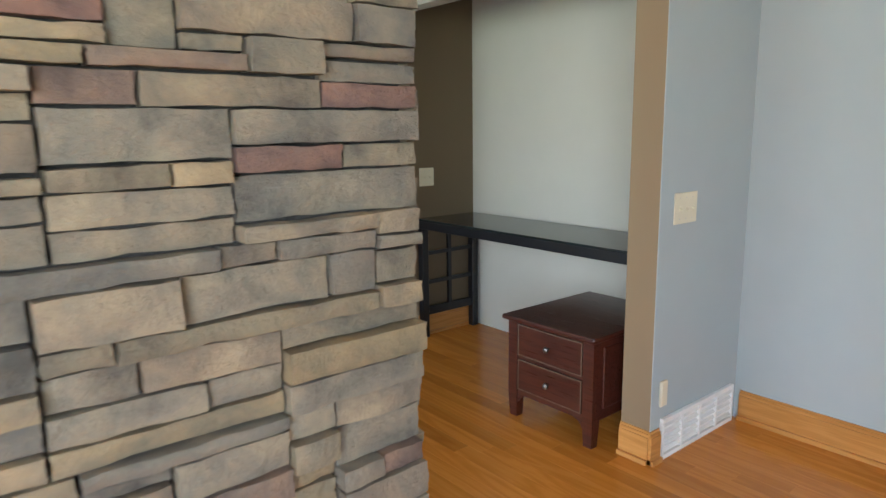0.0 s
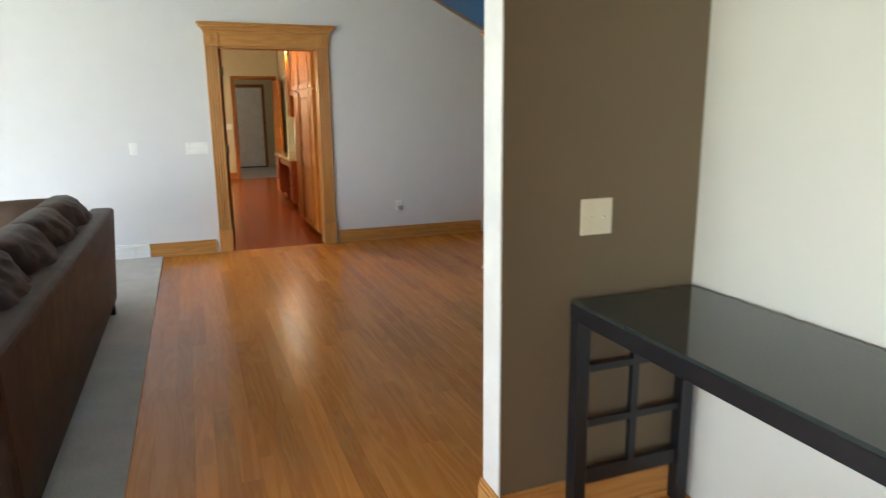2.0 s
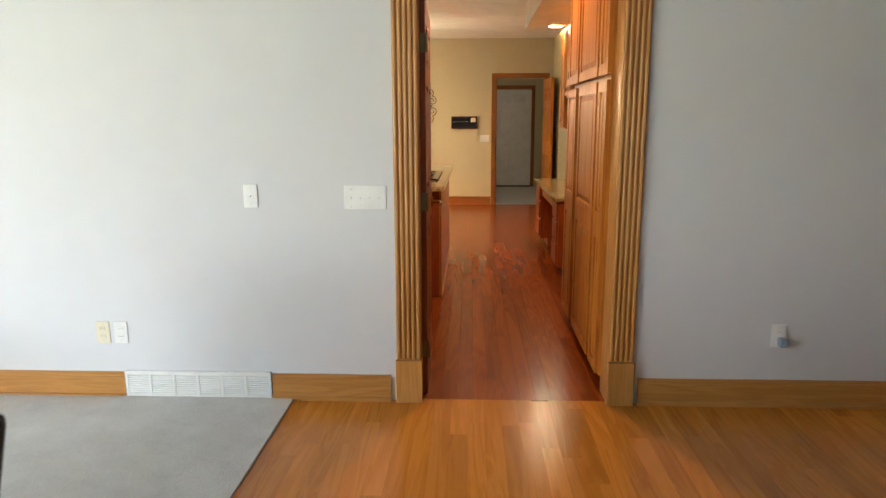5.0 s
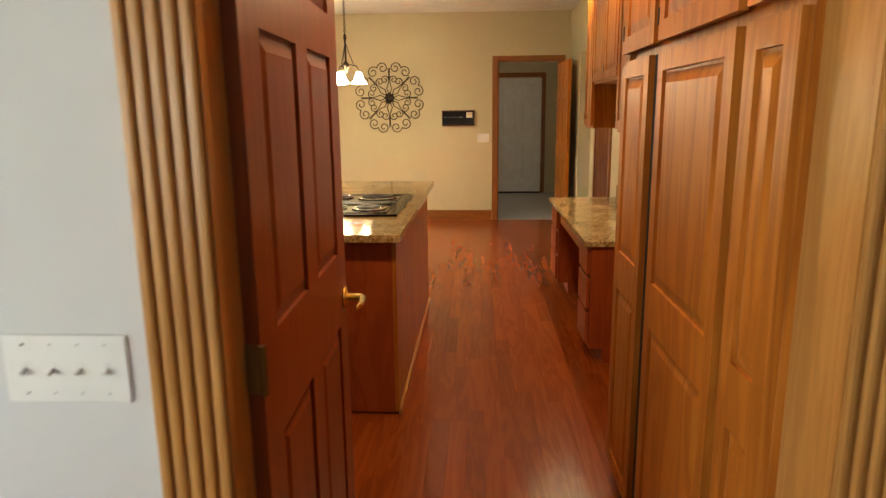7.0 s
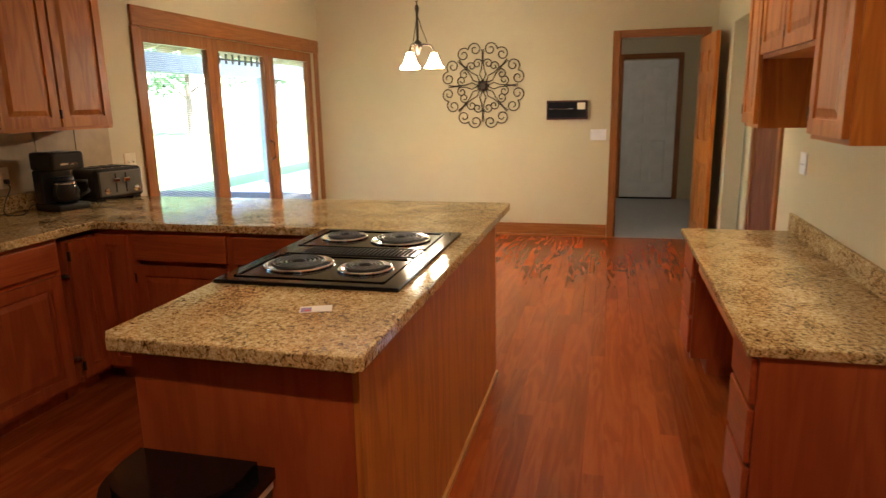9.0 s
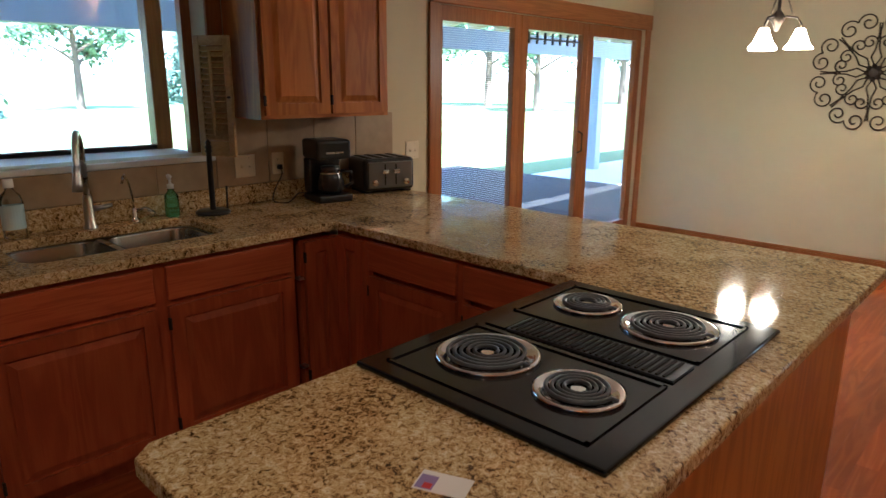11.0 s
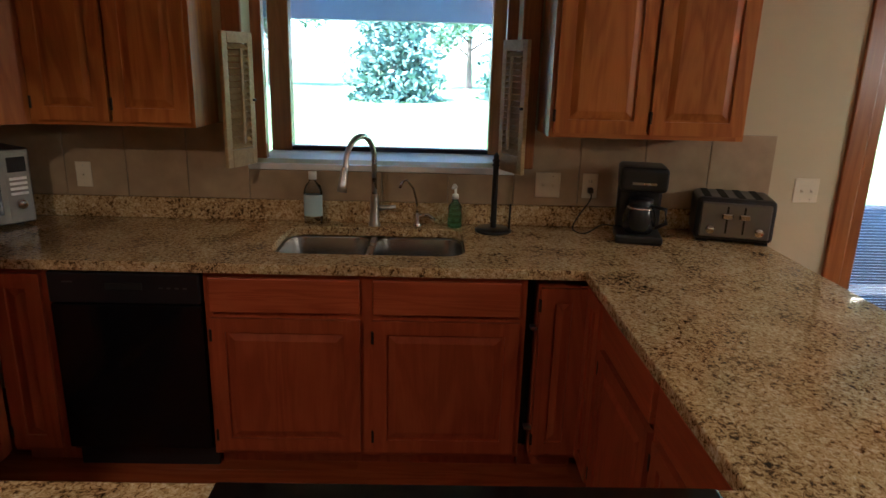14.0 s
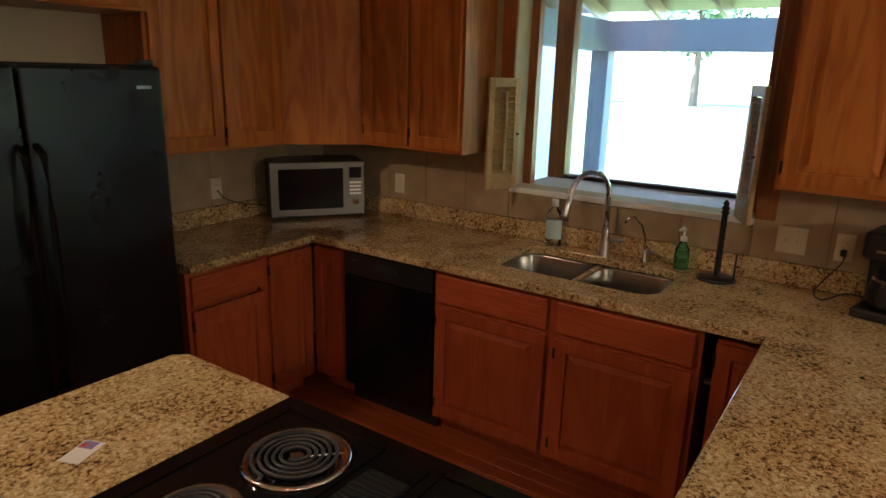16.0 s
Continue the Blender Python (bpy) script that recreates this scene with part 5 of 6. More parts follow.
# chandelier
ch = thing("chandelier", "small bronze chandelier with three lit glass shades", "chandelier", pose(0.60, 12.56, -0.045))
bm = bmesh.new()
lathe(bm, [(0.06, CZ), (0.058, CZ - 0.02), (0.02, CZ - 0.04), (0.0, CZ - 0.04)], 20)
part("ceiling_rose", bm, "bronze", ch, smooth=True)
bm = bmesh.new()
for k in range(14):
    lo = 2.32 + k * 0.027
    ring = [(0.010 * math.cos(a) * (k % 2), 0.010 * math.cos(a) * ((k + 1) % 2), lo + 0.0135 + 0.019 * math.sin(a)) for a in [math.tau * j / 10 for j in range(10)]]
    sweep(bm, ring, 0.003, 5, True)
part("chain", bm, "bronze", ch)
bm = bmesh.new()
lathe(bm, [(0, 2.33), (0.012, 2.32), (0.018, 2.29), (0.010, 2.25), (0.010, 2.05), (0.035, 2.02), (0.045, 1.99), (0.022, 1.96), (0.015, 1.93), (0, 1.92)], 18)
part("stem", bm, "bronze", ch, smooth=True)
for dx, dy in ((0.13, 0.03), (-0.10, 0.09), (-0.03, -0.13)):
    bm = bmesh.new()
    sweep(bm, [(0, 0, 1.985), (dx * 0.35, dy * 0.35, 2.01), (dx * 0.8, dy * 0.8, 2.0), (dx, dy, 1.96), (dx, dy, 1.93)], 0.007, 8)
    sweep(bm, [(0.01 * dx / 0.13, 0.01 * dy / 0.13, 2.22), (dx * 0.25, dy * 0.25, 2.14), (dx * 0.6, dy * 0.6, 2.02)], 0.004, 6)
    lathe_at = Matrix.Translation((dx, dy, 0))
    arm = part("arm", bm, "bronze", ch, smooth=True)
    bm = bmesh.new()
    lathe(bm, [(0.024, 1.935), (0.030, 1.92), (0.045, 1.88), (0.058, 1.85), (0.078, 1.825), (0.082, 1.815)], 24, lathe_at)
    part("shade", bm, "shade", arm, "lit frosted glass bell shade", smooth=True)


def can_light(x, y, z):
    e = thing("recessed_light", "lit recessed ceiling light with a white ring", "ceiling light", pose(x, y, z))
    bm = bmesh.new()
    lathe(bm, [(0.095, 0), (0.09, -0.006), (0.068, -0.004), (0.066, 0.0)], 28)
    part("ring", bm, "white", e, smooth=True)
    bm = bmesh.new()
    lathe(bm, [(0.0, -0.003), (0.066, -0.003), (0.066, -0.001)], 24)
    part("lens", bm, "bulb", e, "glowing lens")


can_light(2.80, 11.0, 2.47)

# wrought wall ornament: scrolls round a boss
art = thing("wall_ornament", "round scrolled dark iron wall ornament", "wall ornament", pose(0.82, 14.335, 1.655, 90, 0, 0))


def scroll(r0, r1, turns, flip, n=26):
    pts = []
    for k in range(n + 1):
        t = k / n
        r = r0 + (r1 - r0) * t
        pts.append((flip * r * math.cos(turns * math.tau * t), r * math.sin(turns * math.tau * t), 0))
    return pts


for k in range(8):
    m = pose(0, 0, 0, 0, 0, 45 * k)
    for f in (-1, 1):
        bm = bmesh.new()
        a = [Vector((f * 0.085, 0.385, 0)) + Vector(p) for p in scroll(0.075, 0.018, 1.35, f)]
        sweep(bm, a, 0.006, 5)
        b = [Vector((f * 0.058, 0.235, 0)) + Vector(p) for p in scroll(0.055, 0.014, 1.25, -f)]
        sweep(bm, b, 0.006, 5)
        sweep(bm, [(0, 0.05, 0), (f * 0.035, 0.12, 0), (f * 0.012, 0.19, 0), (f * 0.003, 0.31, 0), (f * 0.01, 0.385, 0)], 0.006, 5)
        part("scroll", bm, "bronze", art, at=m)
bm = bmesh.new()
lathe(bm, [(0.0, 0.02), (0.03, 0.018), (0.05, 0.010), (0.055, -0.002)], 16)
for k in range(8):
    a = k * math.tau / 8
    bmesh.ops.create_icosphere(bm, subdivisions=1, radius=0.022, matrix=Matrix.Translation((0.05 * math.cos(a), 0.05 * math.sin(a), 0.008)))
part("boss", bm, "bronze", art, smooth=True)

bx = thing("wall_box", "dark wooden wall box with a pale sticker", "wall box", pose(1.52, FY, 1.283))
slab("case", "dark_wood", 0, 0.435, -0.055, -0.002, 0, 0.20, bx, 0.004)
slab("front", "screen", 0.015, 0.42, -0.059, -0.055, 0.018, 0.182, bx)
slab("sticker", "ivory", 0.325, 0.405, -0.061, -0.059, 0.105, 0.175, bx)
slab("slit", "steel", 0.03, 0.28, -0.060, -0.059, 0.11, 0.114, bx)


# ---- switches and sockets ----
def wall_plate(label, m, gangs=1, kind="toggle", mat="plate", w=None, h=0.118):
    """A cover plate; it faces -y, its middle at the origin."""
    w = w or 0.072 + 0.046 * (gangs - 1)
    e = thing("light_switch" if kind == "toggle" else "wall_socket", label, "switch" if kind == "toggle" else "socket", m)
    slab("cover_plate", mat, -w / 2, w / 2, -0.006, 0, -h / 2, h / 2, e, 0.003, seg=2)
    for k in range(gangs):
        x = (k - (gangs - 1) / 2) * 0.046
        if kind == "toggle":
            bm = bmesh.new()
            box(bm, x - 0.005, x + 0.005, -0.0068, -0.005, -0.012, 0.012)
            sweep(bm, [(x, -0.006, 0.0), (x, -0.018, -0.006)], 0.004, 6)
            part("toggle", bm, mat, e)
        else:
            for z in (-0.02, 0.02):
                bm = bmesh.new()
                box(bm, x - 0.016, x + 0.016, -0.0075, -0.005, z - 0.014, z + 0.014, 0.002)
                o = part("outlet_face", bm, mat, e)
                for s in (-0.006, 0.006):
                    slab("slot", "dark", x + s - 0.001, x + s + 0.001, -0.0079, -0.0074, z - 0.003, z + 0.006, o)
        for z in (-0.042, 0.042):
            slab("screw", "steel", x - 0.002, x + 0.002, -0.0066, -0.005, z - 0.002, z + 0.002, e)
    return e


S = lambda x, z, y=WY: pose(x, y, z)
wall_plate("white four-gang light switch beside the kitchen door", S(1.335, 1.068), 4)
wall_plate("white single light switch", S(0.762, 1.075))
wall_plate("white double light switch on the grey wall", S(-1.12, 1.055), 2, w=0.115)
wall_plate("white wall socket near the baseboard", S(0.03, 0.357), 1, "socket")
wall_plate("cream cable plate near the baseboard", S(-0.065, 0.357), 1, "socket", "ivory")
so = wall_plate("white wall socket with a grey adapter plugged in", S(3.40, 0.375), 1, "socket")
slab("adapter", "post", -0.006, 0.03, -0.045, -0.008, -0.05, -0.005, so, 0.004)
wall_plate("white switch by the far door", pose(2.07, FY, 1.117), 3)
wall_plate("cream three-gang light switch on the pale blue wall", pose(2.225, -0.801, 1.045), 3, mat="ivory", h=0.125)
wall_plate("cream plate on the taupe alcove wall", pose(2.47, 1.19, 1.062), 2, mat="ivory")
ob = slab("phone_jack", "ivory", 2.10, 2.145, -0.816, -0.801, 0.235, 0.345, None, 0.004)
tagged(ob, "cream junction box above the floor vent", "junction box")
E_ = lambda y, z: pose(KX + 0.012, y, z, 0, 0, 90)
wall_plate("cream double wall plate over the granite", E_(9.82, 1.118), 2, mat="ivory")
so = wall_plate("cream wall socket with a black plug", E_(10.02, 1.118), 1, "socket", "ivory")
slab("plug", "black_plastic", -0.012, 0.012, -0.035, -0.008, -0.032, -0.006, so, 0.004)
wall_plate("cream wall plate beside the microwave", E_(7.66, 1.118), 1, "toggle", "ivory")
wall_plate("cream double wall plate beside the patio doors", pose(KX, 11.06, 1.118, 0, 0, 90), 2, mat="ivory")
wall_plate("cream wall socket behind the microwave", pose(-0.26, KB + 0.012, 1.118, 0, 0, 180), 1, "socket", "ivory")
wall_plate("white wall plate above the desk", pose(RX, 10.95, 1.13, 0, 0, -90), 2)


def vent_grille(name, label, x0, x1, y, h, n, cols):
    e = thing(name, label, "floor vent", pose(0, y, 0))
    slab("frame_bottom", "plate", x0, x1, -0.02, -0.001, 0.0, 0.02, e, 0.002)
    slab("frame_top", "plate", x0, x1, -0.02, -0.001, h - 0.02, h, e, 0.002)
    slab("backing", "dark" if n > 6 else "plate", x0, x1, -0.006, -0.001, 0.02, h - 0.02, e)
    for k in range(cols + 1):
        x = x0 + (x1 - x0 - 0.012) * k / cols
        slab("mullion", "plate", x, x + 0.012, -0.019, -0.006, 0.02, h - 0.02, e)
    for k in range(n):
        z = 0.022 + (h - 0.044) * (k + 0.5) / n
        bm = bmesh.new()
        box(bm, x0, x1, -0.007, 0.007, -0.0035, 0.0035)
        part("slat", bm, "plate", e, at=pose(0, -0.011, z, 35, 0, 0))
    return e


vent_grille("baseboard_vent", "white slatted return vent at the carpet's edge", 0.035, 0.815, WY, 0.15, 9, 6)
vent_grille("baseboard_vent", "white baseboard vent on the short wall", 2.115, 2.70, -0.801, 0.18, 5, 4)

# ---- living room ----
# console table in the alcove
dk = thing("console_table", "black console table with a smoked glass top", "console table")
x0, x1, y0, y1, zt = 2.37, 2.855, -0.60, 1.165, 0.80
slab("glass_top", "table_glass", x0 + 0.001, x1 - 0.001, y0 + 0.001, y1 - 0.001, zt - 0.012, zt, dk)
for a in ((x0, x0 + 0.045, y0, y1), (x1 - 0.045, x1, y0, y1), (x0 + 0.045, x1 - 0.045, y0, y0 + 0.045), (x0 + 0.045, x1 - 0.045, y1 - 0.045, y1)):
    slab("apron_rail", "black_wood", *a, zt - 0.065, zt - 0.012, dk, 0.002)
for a in (x0, x1 - 0.05):
    for b in (y0, y1 - 0.05):
        slab("leg", "black_wood", a + 0.001, a + 0.051, b + 0.001, b + 0.049, 0, zt - 0.065, dk, 0.003)
for b in (y1 - 0.036, y0 + 0.014):
    bm = bmesh.new()
    box(bm, (x0 + x1) / 2 - 0.013, (x0 + x1) / 2 + 0.013, b, b + 0.02, 0.15, zt - 0.065)
    for z in (0.15, 0.36, 0.555):
        box(bm, x0 + 0.05, x1 - 0.05, b + 0.001, b + 0.019, z, z + (0.055 if z < 0.2 else 0.024))
    part("side_lattice", bm, "black_wood", dk)

# nightstand
ns = thing("nightstand", "dark cherry two-drawer nightstand on short square feet", "nightstand")
a0, a1, b0, b1, h = 1.965, 2.575, -0.575, -0.075, 0.505
bm = bmesh.new()
box(bm, a0 - 0.028, a1 + 0.015, b0 - 0.02, b1 + 0.02, h - 0.024, h, 0.008, 3)
part("top", bm, "dark_wood", ns)
slab("case", "dark_wood", a0 + 0.012, a1, b0 + 0.004, b1 - 0.004, 0.12, h - 0.024, ns)
for y in (b0, b1 - 0.055):
    for x in (a0, a1 - 0.05):
        bm = bmesh.new()
        vs = []
        for z, i in ((0, 0.006), (0.12, 0.0), (h - 0.024, 0.0)):
            vs.append([bm.verts.new((x + p, y + q, z)) for p, q in ((i, i), (0.052 - i, i), (0.052 - i, 0.055 - i), (i, 0.055 - i))])
        for l0, l1 in zip(vs, vs[1:]):
            for k in range(4):
                bm.faces.new((l0[k], l0[(k + 1) % 4], l1[(k + 1) % 4], l1[k]))
        bm.faces.new(vs[0][::-1])
        bm.faces.new(vs[-1])
        part("leg", bm, "dark_wood", ns)
for z0, z1 in ((0.145, 0.295), (0.315, 0.465)):
    bm = bmesh.new()
    box(bm, a0 + 0.001, a0 + 0.02, b0 + 0.062, b1 - 0.062, z0, z1, 0.004, 2)
    d = part("drawer", bm, "dark_wood", ns)
    bm = bmesh.new()
    for q in ((b0 + 0.062, b0 + 0.066, z0, z1), (b1 - 0.066, b1 - 0.062, z0, z1), (b0 + 0.066, b1 - 0.066, z1 - 0.004, z1), (b0 + 0.066, b1 - 0.066, z0, z0 + 0.004)):
        box(bm, a0 - 0.0015, a0 + 0.002, *q)
    part("worn_edge", bm, "old_table", d)
    bm = bmesh.new()
    lathe(bm, [(0.006, 0), (0.006, 0.012), (0.015, 0.018), (0.013, 0.026), (0, 0.028)], 16, Matrix.Translation((a0 + 0.001, (b0 + b1) / 2, (z0 + z1) / 2)) @ pose(0, 0, 0, 0, -90, 0))
    part("knob", bm, "dull_steel", d, smooth=True)
bm = bmesh.new()
outline = [(b0 + 0.055, 0.145), (b0 + 0.055, 0.075), (b0 + 0.075, 0.105), (b0 + 0.11, 0.118), (b1 - 0.11, 0.118), (b1 - 0.075, 0.105), (b1 - 0.055, 0.075), (b1 - 0.055, 0.145)]
front, back = [bm.verts.new((a0 + 0.006, y, z)) for y, z in outline], [bm.verts.new((a0 + 0.022, y, z)) for y, z in outline]
bm.faces.new(front)
bm.faces.new(back[::-1])
for k in range(len(outline)):
    q = (k + 1) % len(outline)
    bm.faces.new((front[k], back[k], back[q], front[q]))
bmesh.ops.recalc_face_normals(bm, faces=bm.faces)
part("apron", bm, "dark_wood", ns)
slab("side_panel", "dark_wood", a0 + 0.07, a1 - 0.07, b0 - 0.003, b0 + 0.006, 0.17, h - 0.06, ns, 0.003)


def cushion(bm, m, w, d, h, puff=0.06, seed=0, n=12):
    """A stuffed block: a rounded box with wrinkles."""
    vs = bmesh.ops.create_grid(bm, x_segments=n, y_segments=n, size=1.0)["verts"]
    lo = bmesh.ops.create_grid(bm, x_segments=n, y_segments=n, size=1.0)["verts"]
    for s, group in ((1, vs), (-1, lo)):
        for v in group:
            x, y = v.co.x, v.co.y
            edge = (1 - abs(x) ** 6) * (1 - abs(y) ** 6)
            wr = 0.024 * noise.noise(Vector((x * 2 + seed, y * 2.4, s))) + 0.012 * (1 - abs(noise.noise(Vector((x * 2.5 + seed, y * 6, s)))) * 3)
            z = s * (h / 2 * max(edge, 0) ** 0.35 + puff * (1 - x * x) * (1 - y * y)) + wr * edge
            v.co = (x * w / 2 * (1 - 0.04 * abs(y) ** 3), y * d / 2 * (1 - 0.04 * abs(x) ** 3), z)
    bmesh.ops.remove_doubles(bm, verts=bm.verts, dist=0.001)
    bmesh.ops.recalc_face_normals(bm, faces=bm.faces)
    bmesh.ops.transform(bm, matrix=m, verts=bm.verts)


sf = thing("sofa", "long dark brown leather sofa with loose back cushions", "sofa")
sx, s0, s1 = 0.69, 1.60, 4.50
bm = bmesh.new()
box(bm, sx - 0.16, sx, s0, s1, 0.09, 0.745, 0.03, 3)
for v in bm.verts:
    lean = (v.co.z - 0.09) / 0.65
    v.co.x += 0.03 * lean
    v.co.y += 0.17 * lean * (1 if v.co.y > 3 else -1)
part("back", bm, "leather", sf)
slab("plinth", "leather", sx - 0.93, sx - 0.02, s0 + 0.02, s1 - 0.02, 0.06, 0.30, sf, 0.02)
for y0, y1 in ((s0, s0 + 0.20), (s1 - 0.20, s1)):
    bm = bmesh.new()
    box(bm, sx - 0.95, sx - 0.10, y0 + 0.005, y1 - 0.005, 0.09, 0.60, 0.06, 4)
    part("arm", bm, "leather", sf)
for k in range(4):
    y = s0 + 0.22 + (k + 0.5) * (s1 - s0 - 0.44) / 4
    w = (s1 - s0 - 0.44) / 4
    bm = bmesh.new()
    cushion(bm, pose(sx - 0.55, y, 0.38), 0.70, w, 0.15, 0.02, k)
    part("seat_cushion", bm, "leather", sf, smooth=True)
    bm = bmesh.new()
    cushion(bm, pose(sx - 0.19, y + 0.06, 0.645, 0, 70, 0), 0.52, w + 0.12, 0.19, 0.075, k * 3 + 5, 22)
    part("back_cushion", bm, "leather", sf, smooth=True)
    bm = bmesh.new()
    box(bm, sx - 0.0005, sx + 0.002, y + w / 2 - 0.002, y + w / 2 + 0.002, 0.14, 0.71)
    part("seam", bm, "suede", sf)
for x in (sx - 0.88, sx - 0.07):
    for y in (s0 + 0.06, s1 - 0.11):
        slab("foot", "black_wood", x, x + 0.06, y, y + 0.06, 0.012, 0.10, sf)
for x, y, z, a, b in ((0.27, 4.12, 0.70, 58, 10), (-0.08, 4.16, 0.69, 60, -6), (0.20, 3.40, 0.68, 52, 62)):
    p = thing("throw_pillow", "dark brown pillow with tan piping on the sofa", "pillow", pose(x, y, z, a, 0, b), group="sofa pillows")
    bm = bmesh.new()
    cushion(bm, pose(0, 0, 0), 0.42, 0.42, 0.02, 0.10, x * 9)
    part("cover", bm, "suede", p, smooth=True)
    bm = bmesh.new()
    sweep(bm, [(0.203 * q, 0.203 * r, 0) for q, r in ((-1, -1), (0, -1), (1, -1), (1, 0), (1, 1), (0, 1), (-1, 1), (-1, 0))], 0.008, 6, True)
    part("piping", bm, "piping", p)

et = thing("end_table", "grey-brown wooden end table with a carved apron", "side table", pose(-1.50, 5.95, 0))
slab("top", "old_table", -0.32, 0.30, -0.30, 0.30, 0.43, 0.465, et, 0.006)
slab("shelf", "trim_x", -0.27, 0.25, -0.25, 0.25, 0.15, 0.175, et)
for x in (-0.28, 0.22):
    for y in (-0.26, 0.20):
        slab("leg", "old_table", x, x + 0.05, y, y + 0.05, 0.012, 0.43, et, 0.004)
slab("apron", "old_table", -0.23, 0.22, -0.255, -0.235, 0.34, 0.43, et)
slab("apron", "old_table", 0.25, 0.262, -0.21, 0.20, 0.34, 0.43, et)

structure(slab("carpet_floor", "carpet", -6.5, 0.93, -0.6, WY - 0.001, -0.02, 0.012), "pale grey cut pile carpet", "carpet")

# dining room bits
rg = thing("rug", "red patterned rug with a dark border", "rug", pose(5.9, 8.9, 0))
slab("field", "rug", -0.9, 1.6, -1.0, 1.3, 0.0, 0.012, rg)
for a in ((-1.05, 1.75, -1.18, -1.0), (-1.05, 1.75, 1.3, 1.48), (-1.05, -0.9, -1.0, 1.3), (1.6, 1.75, -1.0, 1.3)):
    slab("border", "rug_dark", *a, 0.0, 0.011, rg)
for k in range(9):
    for j in range(8):
        bm = bmesh.new()
        prism(bm, [(0.07, 0), (0, 0.09), (-0.07, 0), (0, -0.09)], 0.012, 0.0132)
        part("motif", bm, "rug_dark" if (k + j) % 2 else "paper", rg, at=pose(-0.75 + k * 0.27, -0.85 + j * 0.28, 0))
dc = thing("candle_chandelier", "brass candle chandelier in the dining room", "chandelier", pose(5.85, 8.5, 0))
bm = bmesh.new()
lathe(bm, [(0, CZ), (0.05, CZ), (0.01, CZ - 0.04), (0.008, 2.2), (0.04, 2.12), (0.02, 2.0), (0.05, 1.92), (0.0, 1.85)], 16)
part("stem", bm, "brass", dc, smooth=True)
for k in range(6):
    a = k * math.tau / 6
    c, s = math.cos(a), math.sin(a)
    bm = bmesh.new()
    sweep(bm, [(0.02 * c, 0.02 * s, 1.95), (0.12 * c, 0.12 * s, 1.88), (0.24 * c, 0.24 * s, 1.92), (0.26 * c, 0.26 * s, 2.0)], 0.007, 6)
    arm = part("arm", bm, "brass", dc, smooth=True)
    bm = bmesh.new()
    lathe(bm, [(0, 2.0), (0.012, 2.0), (0.012, 2.09), (0.016, 2.12), (0.0, 2.16)], 10, Matrix.Translation((0.26 * c, 0.26 * s, 0)))
    part("candle_bulb", bm, "bulb", arm, "lit candle bulb")

# ---- pieces of walls and floors ----
# wall tiles over the granite
rnd = random.Random(4)


def tiles(parent_name, label, m, w, z0, z1, size=0.305):
    back = bmesh.new()
    box(back, 0, w, -0.004, 0, z0, z1)
    e = part(parent_name, back, "grout", at=m)
    structure(e, label, "tiling")
    n = max(1, round(w / size))
    s = w / n
    shapes = {}
    for k in range(n):
        for a, c in ((z0, z1),):
            key = round(c - a, 3)
            if key not in shapes:
                bm = bmesh.new()
                box(bm, 0.0015, s - 0.0015, -0.011, -0.004, 0.0015, c - a - 0.0015, 0.002)
                me = finish(bm)
                me.materials.append(M["tile"])
                shapes[key] = me
            o = new("tile", shapes[key])
            o.parent = e
            o.matrix_basis = pose(k * s, 0, a)
    return e


tiles("backsplash_tiles", "beige wall tiles above the granite", pose(KX, KB + 0.01, 0, 0, 0, 90), 8.42 - KB - 0.01, 1.018, 1.372)
tiles("backsplash_tiles", "beige wall tiles below the bay window", pose(KX, 8.42, 0, 0, 0, 90), 1.24, 1.018, 1.159)
tiles("backsplash_tiles", "beige wall tiles above the granite", pose(KX, 9.66, 0, 0, 0, 90), 1.22, 1.018, 1.372)
tiles("backsplash_tiles", "beige wall tiles beside the refrigerator", pose(0.36, KB, 0, 0, 0, 180), 1.47, 1.018, 1.372)


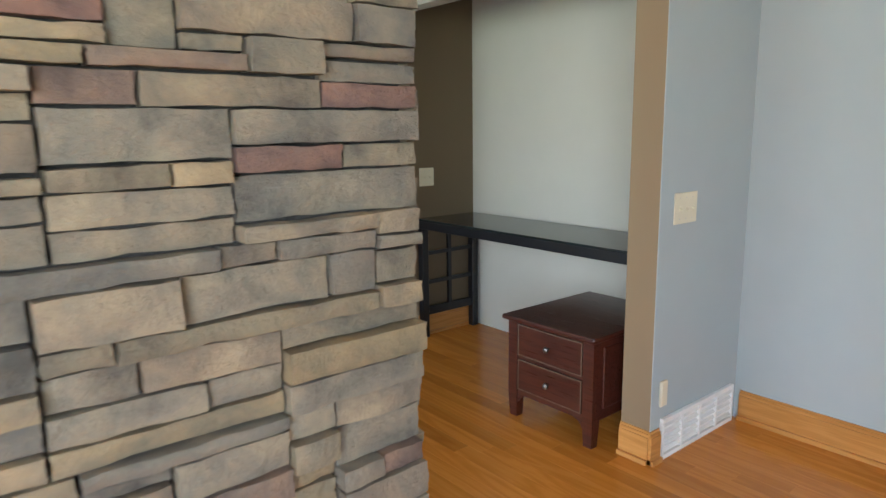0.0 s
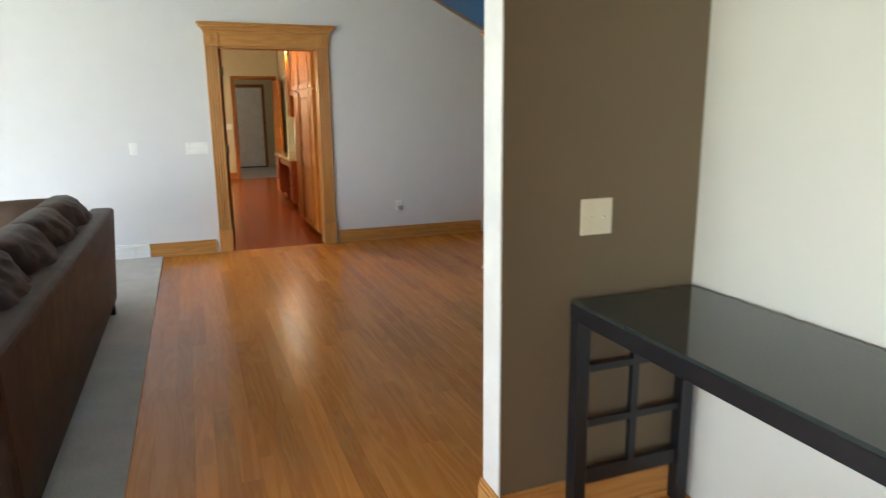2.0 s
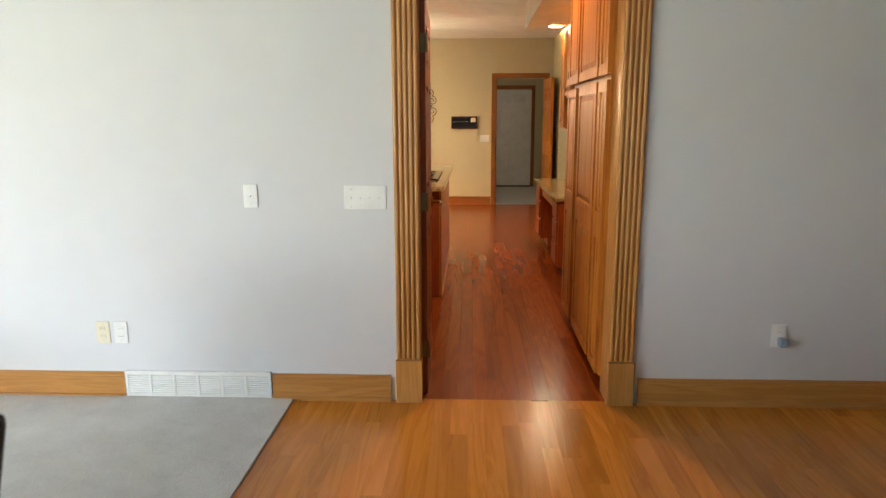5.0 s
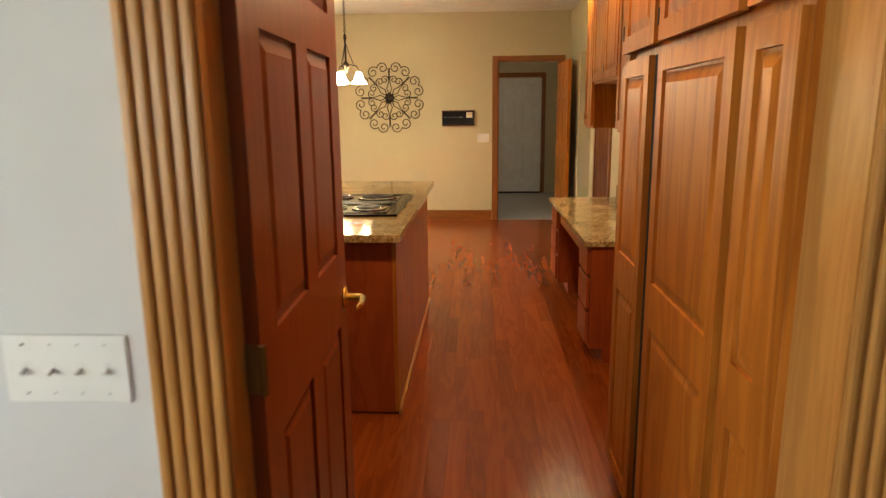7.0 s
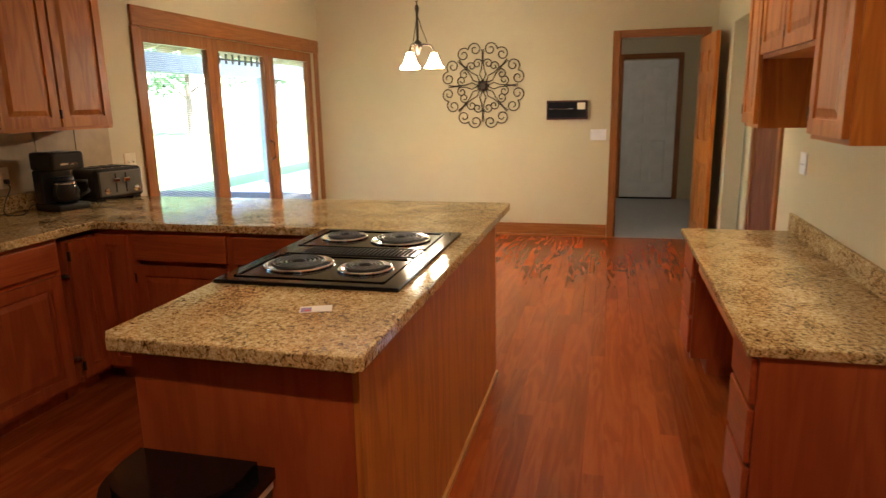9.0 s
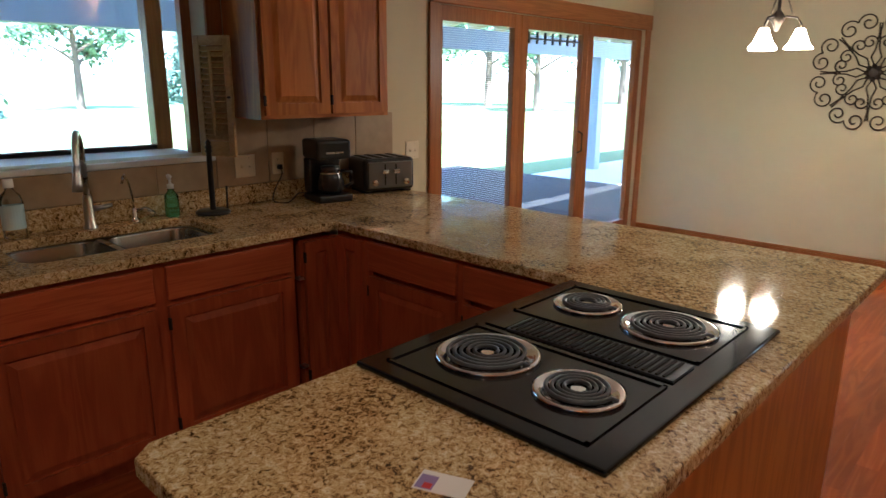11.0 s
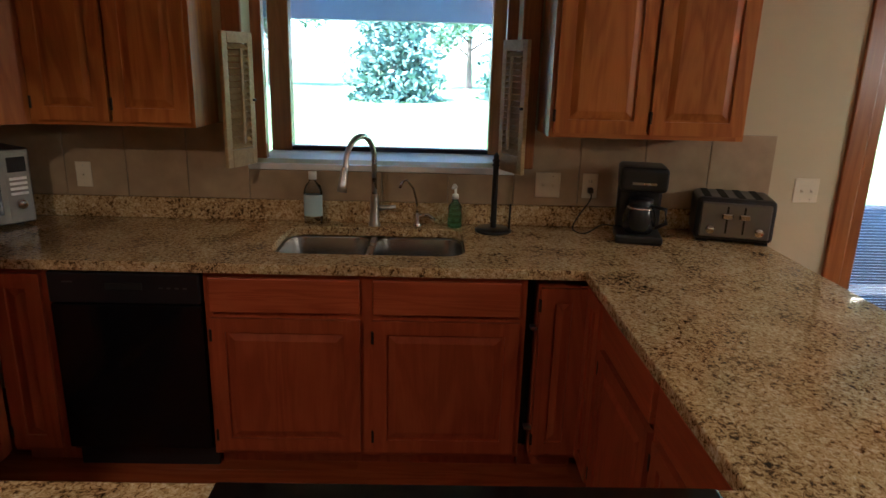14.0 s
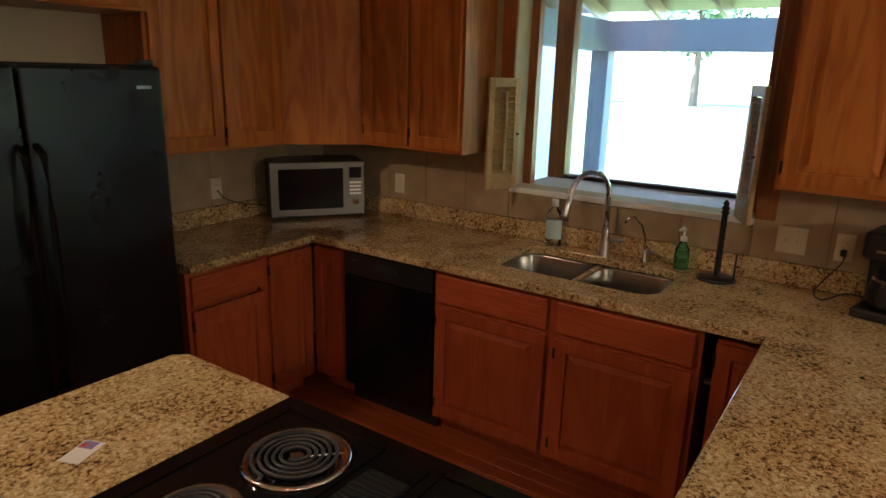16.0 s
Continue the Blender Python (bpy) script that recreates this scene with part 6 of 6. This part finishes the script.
def boards(name, label, material, rest, x0, x1, y0, y1, near, seed, bw=0.083):
    """Strip flooring along y: the boards in the stretch `near` are objects, the others one joined mesh."""
    rnd = random.Random(seed)
    base_bm = bmesh.new()
    box(base_bm, x0, x1, y0, y1, -0.0215, -0.012)
    e = structure(part(name, base_bm, "dark"), label, "floor")
    n = round((x1 - x0) / bw)
    w = (x1 - x0) / n
    shapes, verts, faces, count = {}, [], [], 0
    for k in range(n):
        y = y0 - rnd.random() * 1.0
        while y < y1:
            ln = rnd.choice((0.7, 0.9, 1.1, 1.3, 1.5, 1.8))
            a, c = max(y, y0), min(y + ln, y1)
            y += ln
            if c - a < 0.02:
                continue
            xm, ym = x0 + (k + 0.5) * w, (a + c) / 2
            g = 0.00005
            if near[0] < xm < near[1] and near[2] < ym < near[3] and count < 300:
                key = round(c - a, 2)
                if key not in shapes:
                    bm = bmesh.new()
                    box(bm, g, w - g, g, c - a - g, -0.012, 0.0, 0.0006)
                    shapes[key] = finish(bm)
                    shapes[key].materials.append(M[material])
                o = new("floor_board", shapes[key])
                o.parent = e
                o.matrix_basis = pose(x0 + k * w, a, 0)
                count += 1
            else:
                i = len(verts)
                X0, X1, b = x0 + k * w + g, x0 + (k + 1) * w - g, 0.0006
                verts += [(X0, a + g, -0.012), (X1, a + g, -0.012), (X1, c - g, -0.012), (X0, c - g, -0.012), (X0, a + g, -b), (X1, a + g, -b), (X1, c - g, -b), (X0, c - g, -b), (X0 + b, a + g + b, 0), (X1 - b, a + g + b, 0), (X1 - b, c - g - b, 0), (X0 + b, c - g - b, 0)]
                for j in range(4):
                    q = (j + 1) % 4
                    faces += [(i + j, i + q, i + 4 + q, i + 4 + j), (i + 4 + j, i + 4 + q, i + 8 + q, i + 8 + j)]
                faces.append((i + 8, i + 9, i + 10, i + 11))
    if faces:
        me = bpy.data.meshes.new("boards")
        me.from_pydata(verts, [], faces)
        me.shade_flat()
        me.materials.append(M[rest])
        o = new("floor_boards", me)
        o.parent = e
        tagged(o, kind="stuff")
    return e


M["kitchen_rest"] = wood("red oak floor far", (0.19, 0.036, 0.006), (0.28, 0.058, 0.010), (0.36, 0.090, 0.018), "y", rough=0.22, tone=0.16, grain=0.16, figure=0.07, width=9.0, relief=0.0, fine_scale=110.0, island=True)
boards("floor_living", "honey oak strip floor with a satin finish", "floor_living", "floor_rest", 0.93, 8.5, -4.5, WY + 0.02, (0.9, 3.9, -1.5, 6.5), 1)
boards("floor_entry_boards", "honey oak strip floor", "floor_living", "floor_rest", -6.5, 0.93, -4.5, -0.6, (0, 0, 0, 0), 5)
boards("floor_kitchen", "red-brown oak strip floor with a satin finish", "floor_kitchen", "kitchen_rest", KX, RX, WY + 0.02, FY + 0.01, (0.6, 3.1, 6.4, 14.4), 2)
boards("floor_dining", "honey oak strip floor", "floor_living", "floor_rest", RX + 0.14, 8.5, WY + 0.02, 10.6, (0, 0, 0, 0), 3)

# stone chimney breast: ledge stones laid in broken courses
st = thing("stone_fireplace", "chimney breast of rough brown and grey ledge stones", "stone fireplace", kind="structure")
SX0, SX1, SY = -1.25, 0.655, -1.05
slab("core", "mortar", SX0, SX1, SY, -0.62, 0, CZ, st)


def stone(x0, x1, z0, z1, face=0):
    """One rough-faced stone; face 0 looks along -y, face 1 along +x."""
    w, h = x1 - x0, z1 - z0
    d = 0.018 + 0.040 * rnd.random()
    nx, nz = max(3, min(10, int(w / 0.035))), 4
    bm = bmesh.new()
    grid = []
    off = Vector((rnd.random() * 50, rnd.random() * 50, rnd.random() * 50))
    for j in range(nz + 1):
        row = []
        for i in range(nx + 1):
            u, v = i / nx, j / nz
            edge = min(u, 1 - u) * w < 0.001 or min(v, 1 - v) < 0.001
            wob = 0.0045 * noise.noise(off + Vector((u * w * 22, v * 9, 3)))
            x = 0.004 + u * (w - 0.008) + (wob if 0 < i < nx else 0.004 * noise.noise(off + Vector((i, v * 7, 1))))
            z = 0.003 + v * (h - 0.006) + (0.0045 * noise.noise(off + Vector((u * w * 16, j, 7))) if j in (0, nz) else wob)
            y = -d + (0.004 if edge else 0.0) + 0.010 * noise.noise(off + Vector((u * w * 14, v * h * 14, 0))) + 0.004 * noise.noise(off + Vector((u * w * 45, v * h * 45, 5)))
            row.append(bm.verts.new((x, y, z)))
        grid.append(row)
    for j in range(nz):
        for i in range(nx):
            bm.faces.new((grid[j][i], grid[j][i + 1], grid[j + 1][i + 1], grid[j + 1][i]))
    rim = grid[0] + [r[-1] for r in grid[1:]] + grid[-1][-2::-1] + [r[0] for r in grid[-2:0:-1]]
    back = [bm.verts.new((v.co.x, 0.004, v.co.z)) for v in rim]
    for k in range(len(rim)):
        q = (k + 1) % len(rim)
        bm.faces.new((rim[q], rim[k], back[k], back[q]))
    bmesh.ops.recalc_face_normals(bm, faces=bm.faces)
    for f in bm.faces:
        f.smooth = len(f.verts) == 4 and all(v in set(sum(grid, [])) for v in f.verts)
    for k in range(len(rim)):
        bm.edges.get((rim[k], rim[(k + 1) % len(rim)])).smooth = False
    m = pose(x0, SY, z0) if face == 0 else pose(SX1, SY + x0, z0, 0, 0, 90)
    part("stone", bm, "stone", st, at=m)


def ledge(length, face):
    """Broken courses: each stone is laid into the lowest gap, so that joints run on for a short way only."""
    unit, top = 0.036, CZ - 0.002
    n = round(length / unit)
    unit = length / n
    sky = [0.0] * n
    ofs = SX0 if face == 0 else 0
    while min(sky) < top - 0.012:
        z = min(sky)
        a = sky.index(z)
        c = a
        while c < n and abs(sky[c] - z) < 0.001:
            c += 1
        want = rnd.choice((3, 4, 5, 6, 7, 8, 9, 10, 12, 14))
        end = c if c - a <= want + 2 else a + want
        wide = end - a
        sides = [sky[k] - z for k in (a - 1, c) if 0 <= k < n and sky[k] - z > 0.03]
        h = rnd.choice((0.032, 0.042, 0.050, 0.058, 0.065, 0.075, 0.088))
        if wide <= 2:
            h = rnd.choice((0.04, 0.06, 0.10))
        if sides and rnd.random() < 0.6 and min(sides) < 0.11:
            h = min(sides)
        if top - z - h < 0.03:
            h = top - z
        over = 0.014 * (rnd.random() - 0.25) if end == n else 0
        stone(ofs + a * unit, ofs + end * unit + over, z, z + h, face)
        for k in range(a, end):
            sky[k] = z + h


ledge(SX1 - SX0 + 0.02, 0)
ledge(0.43, 1)
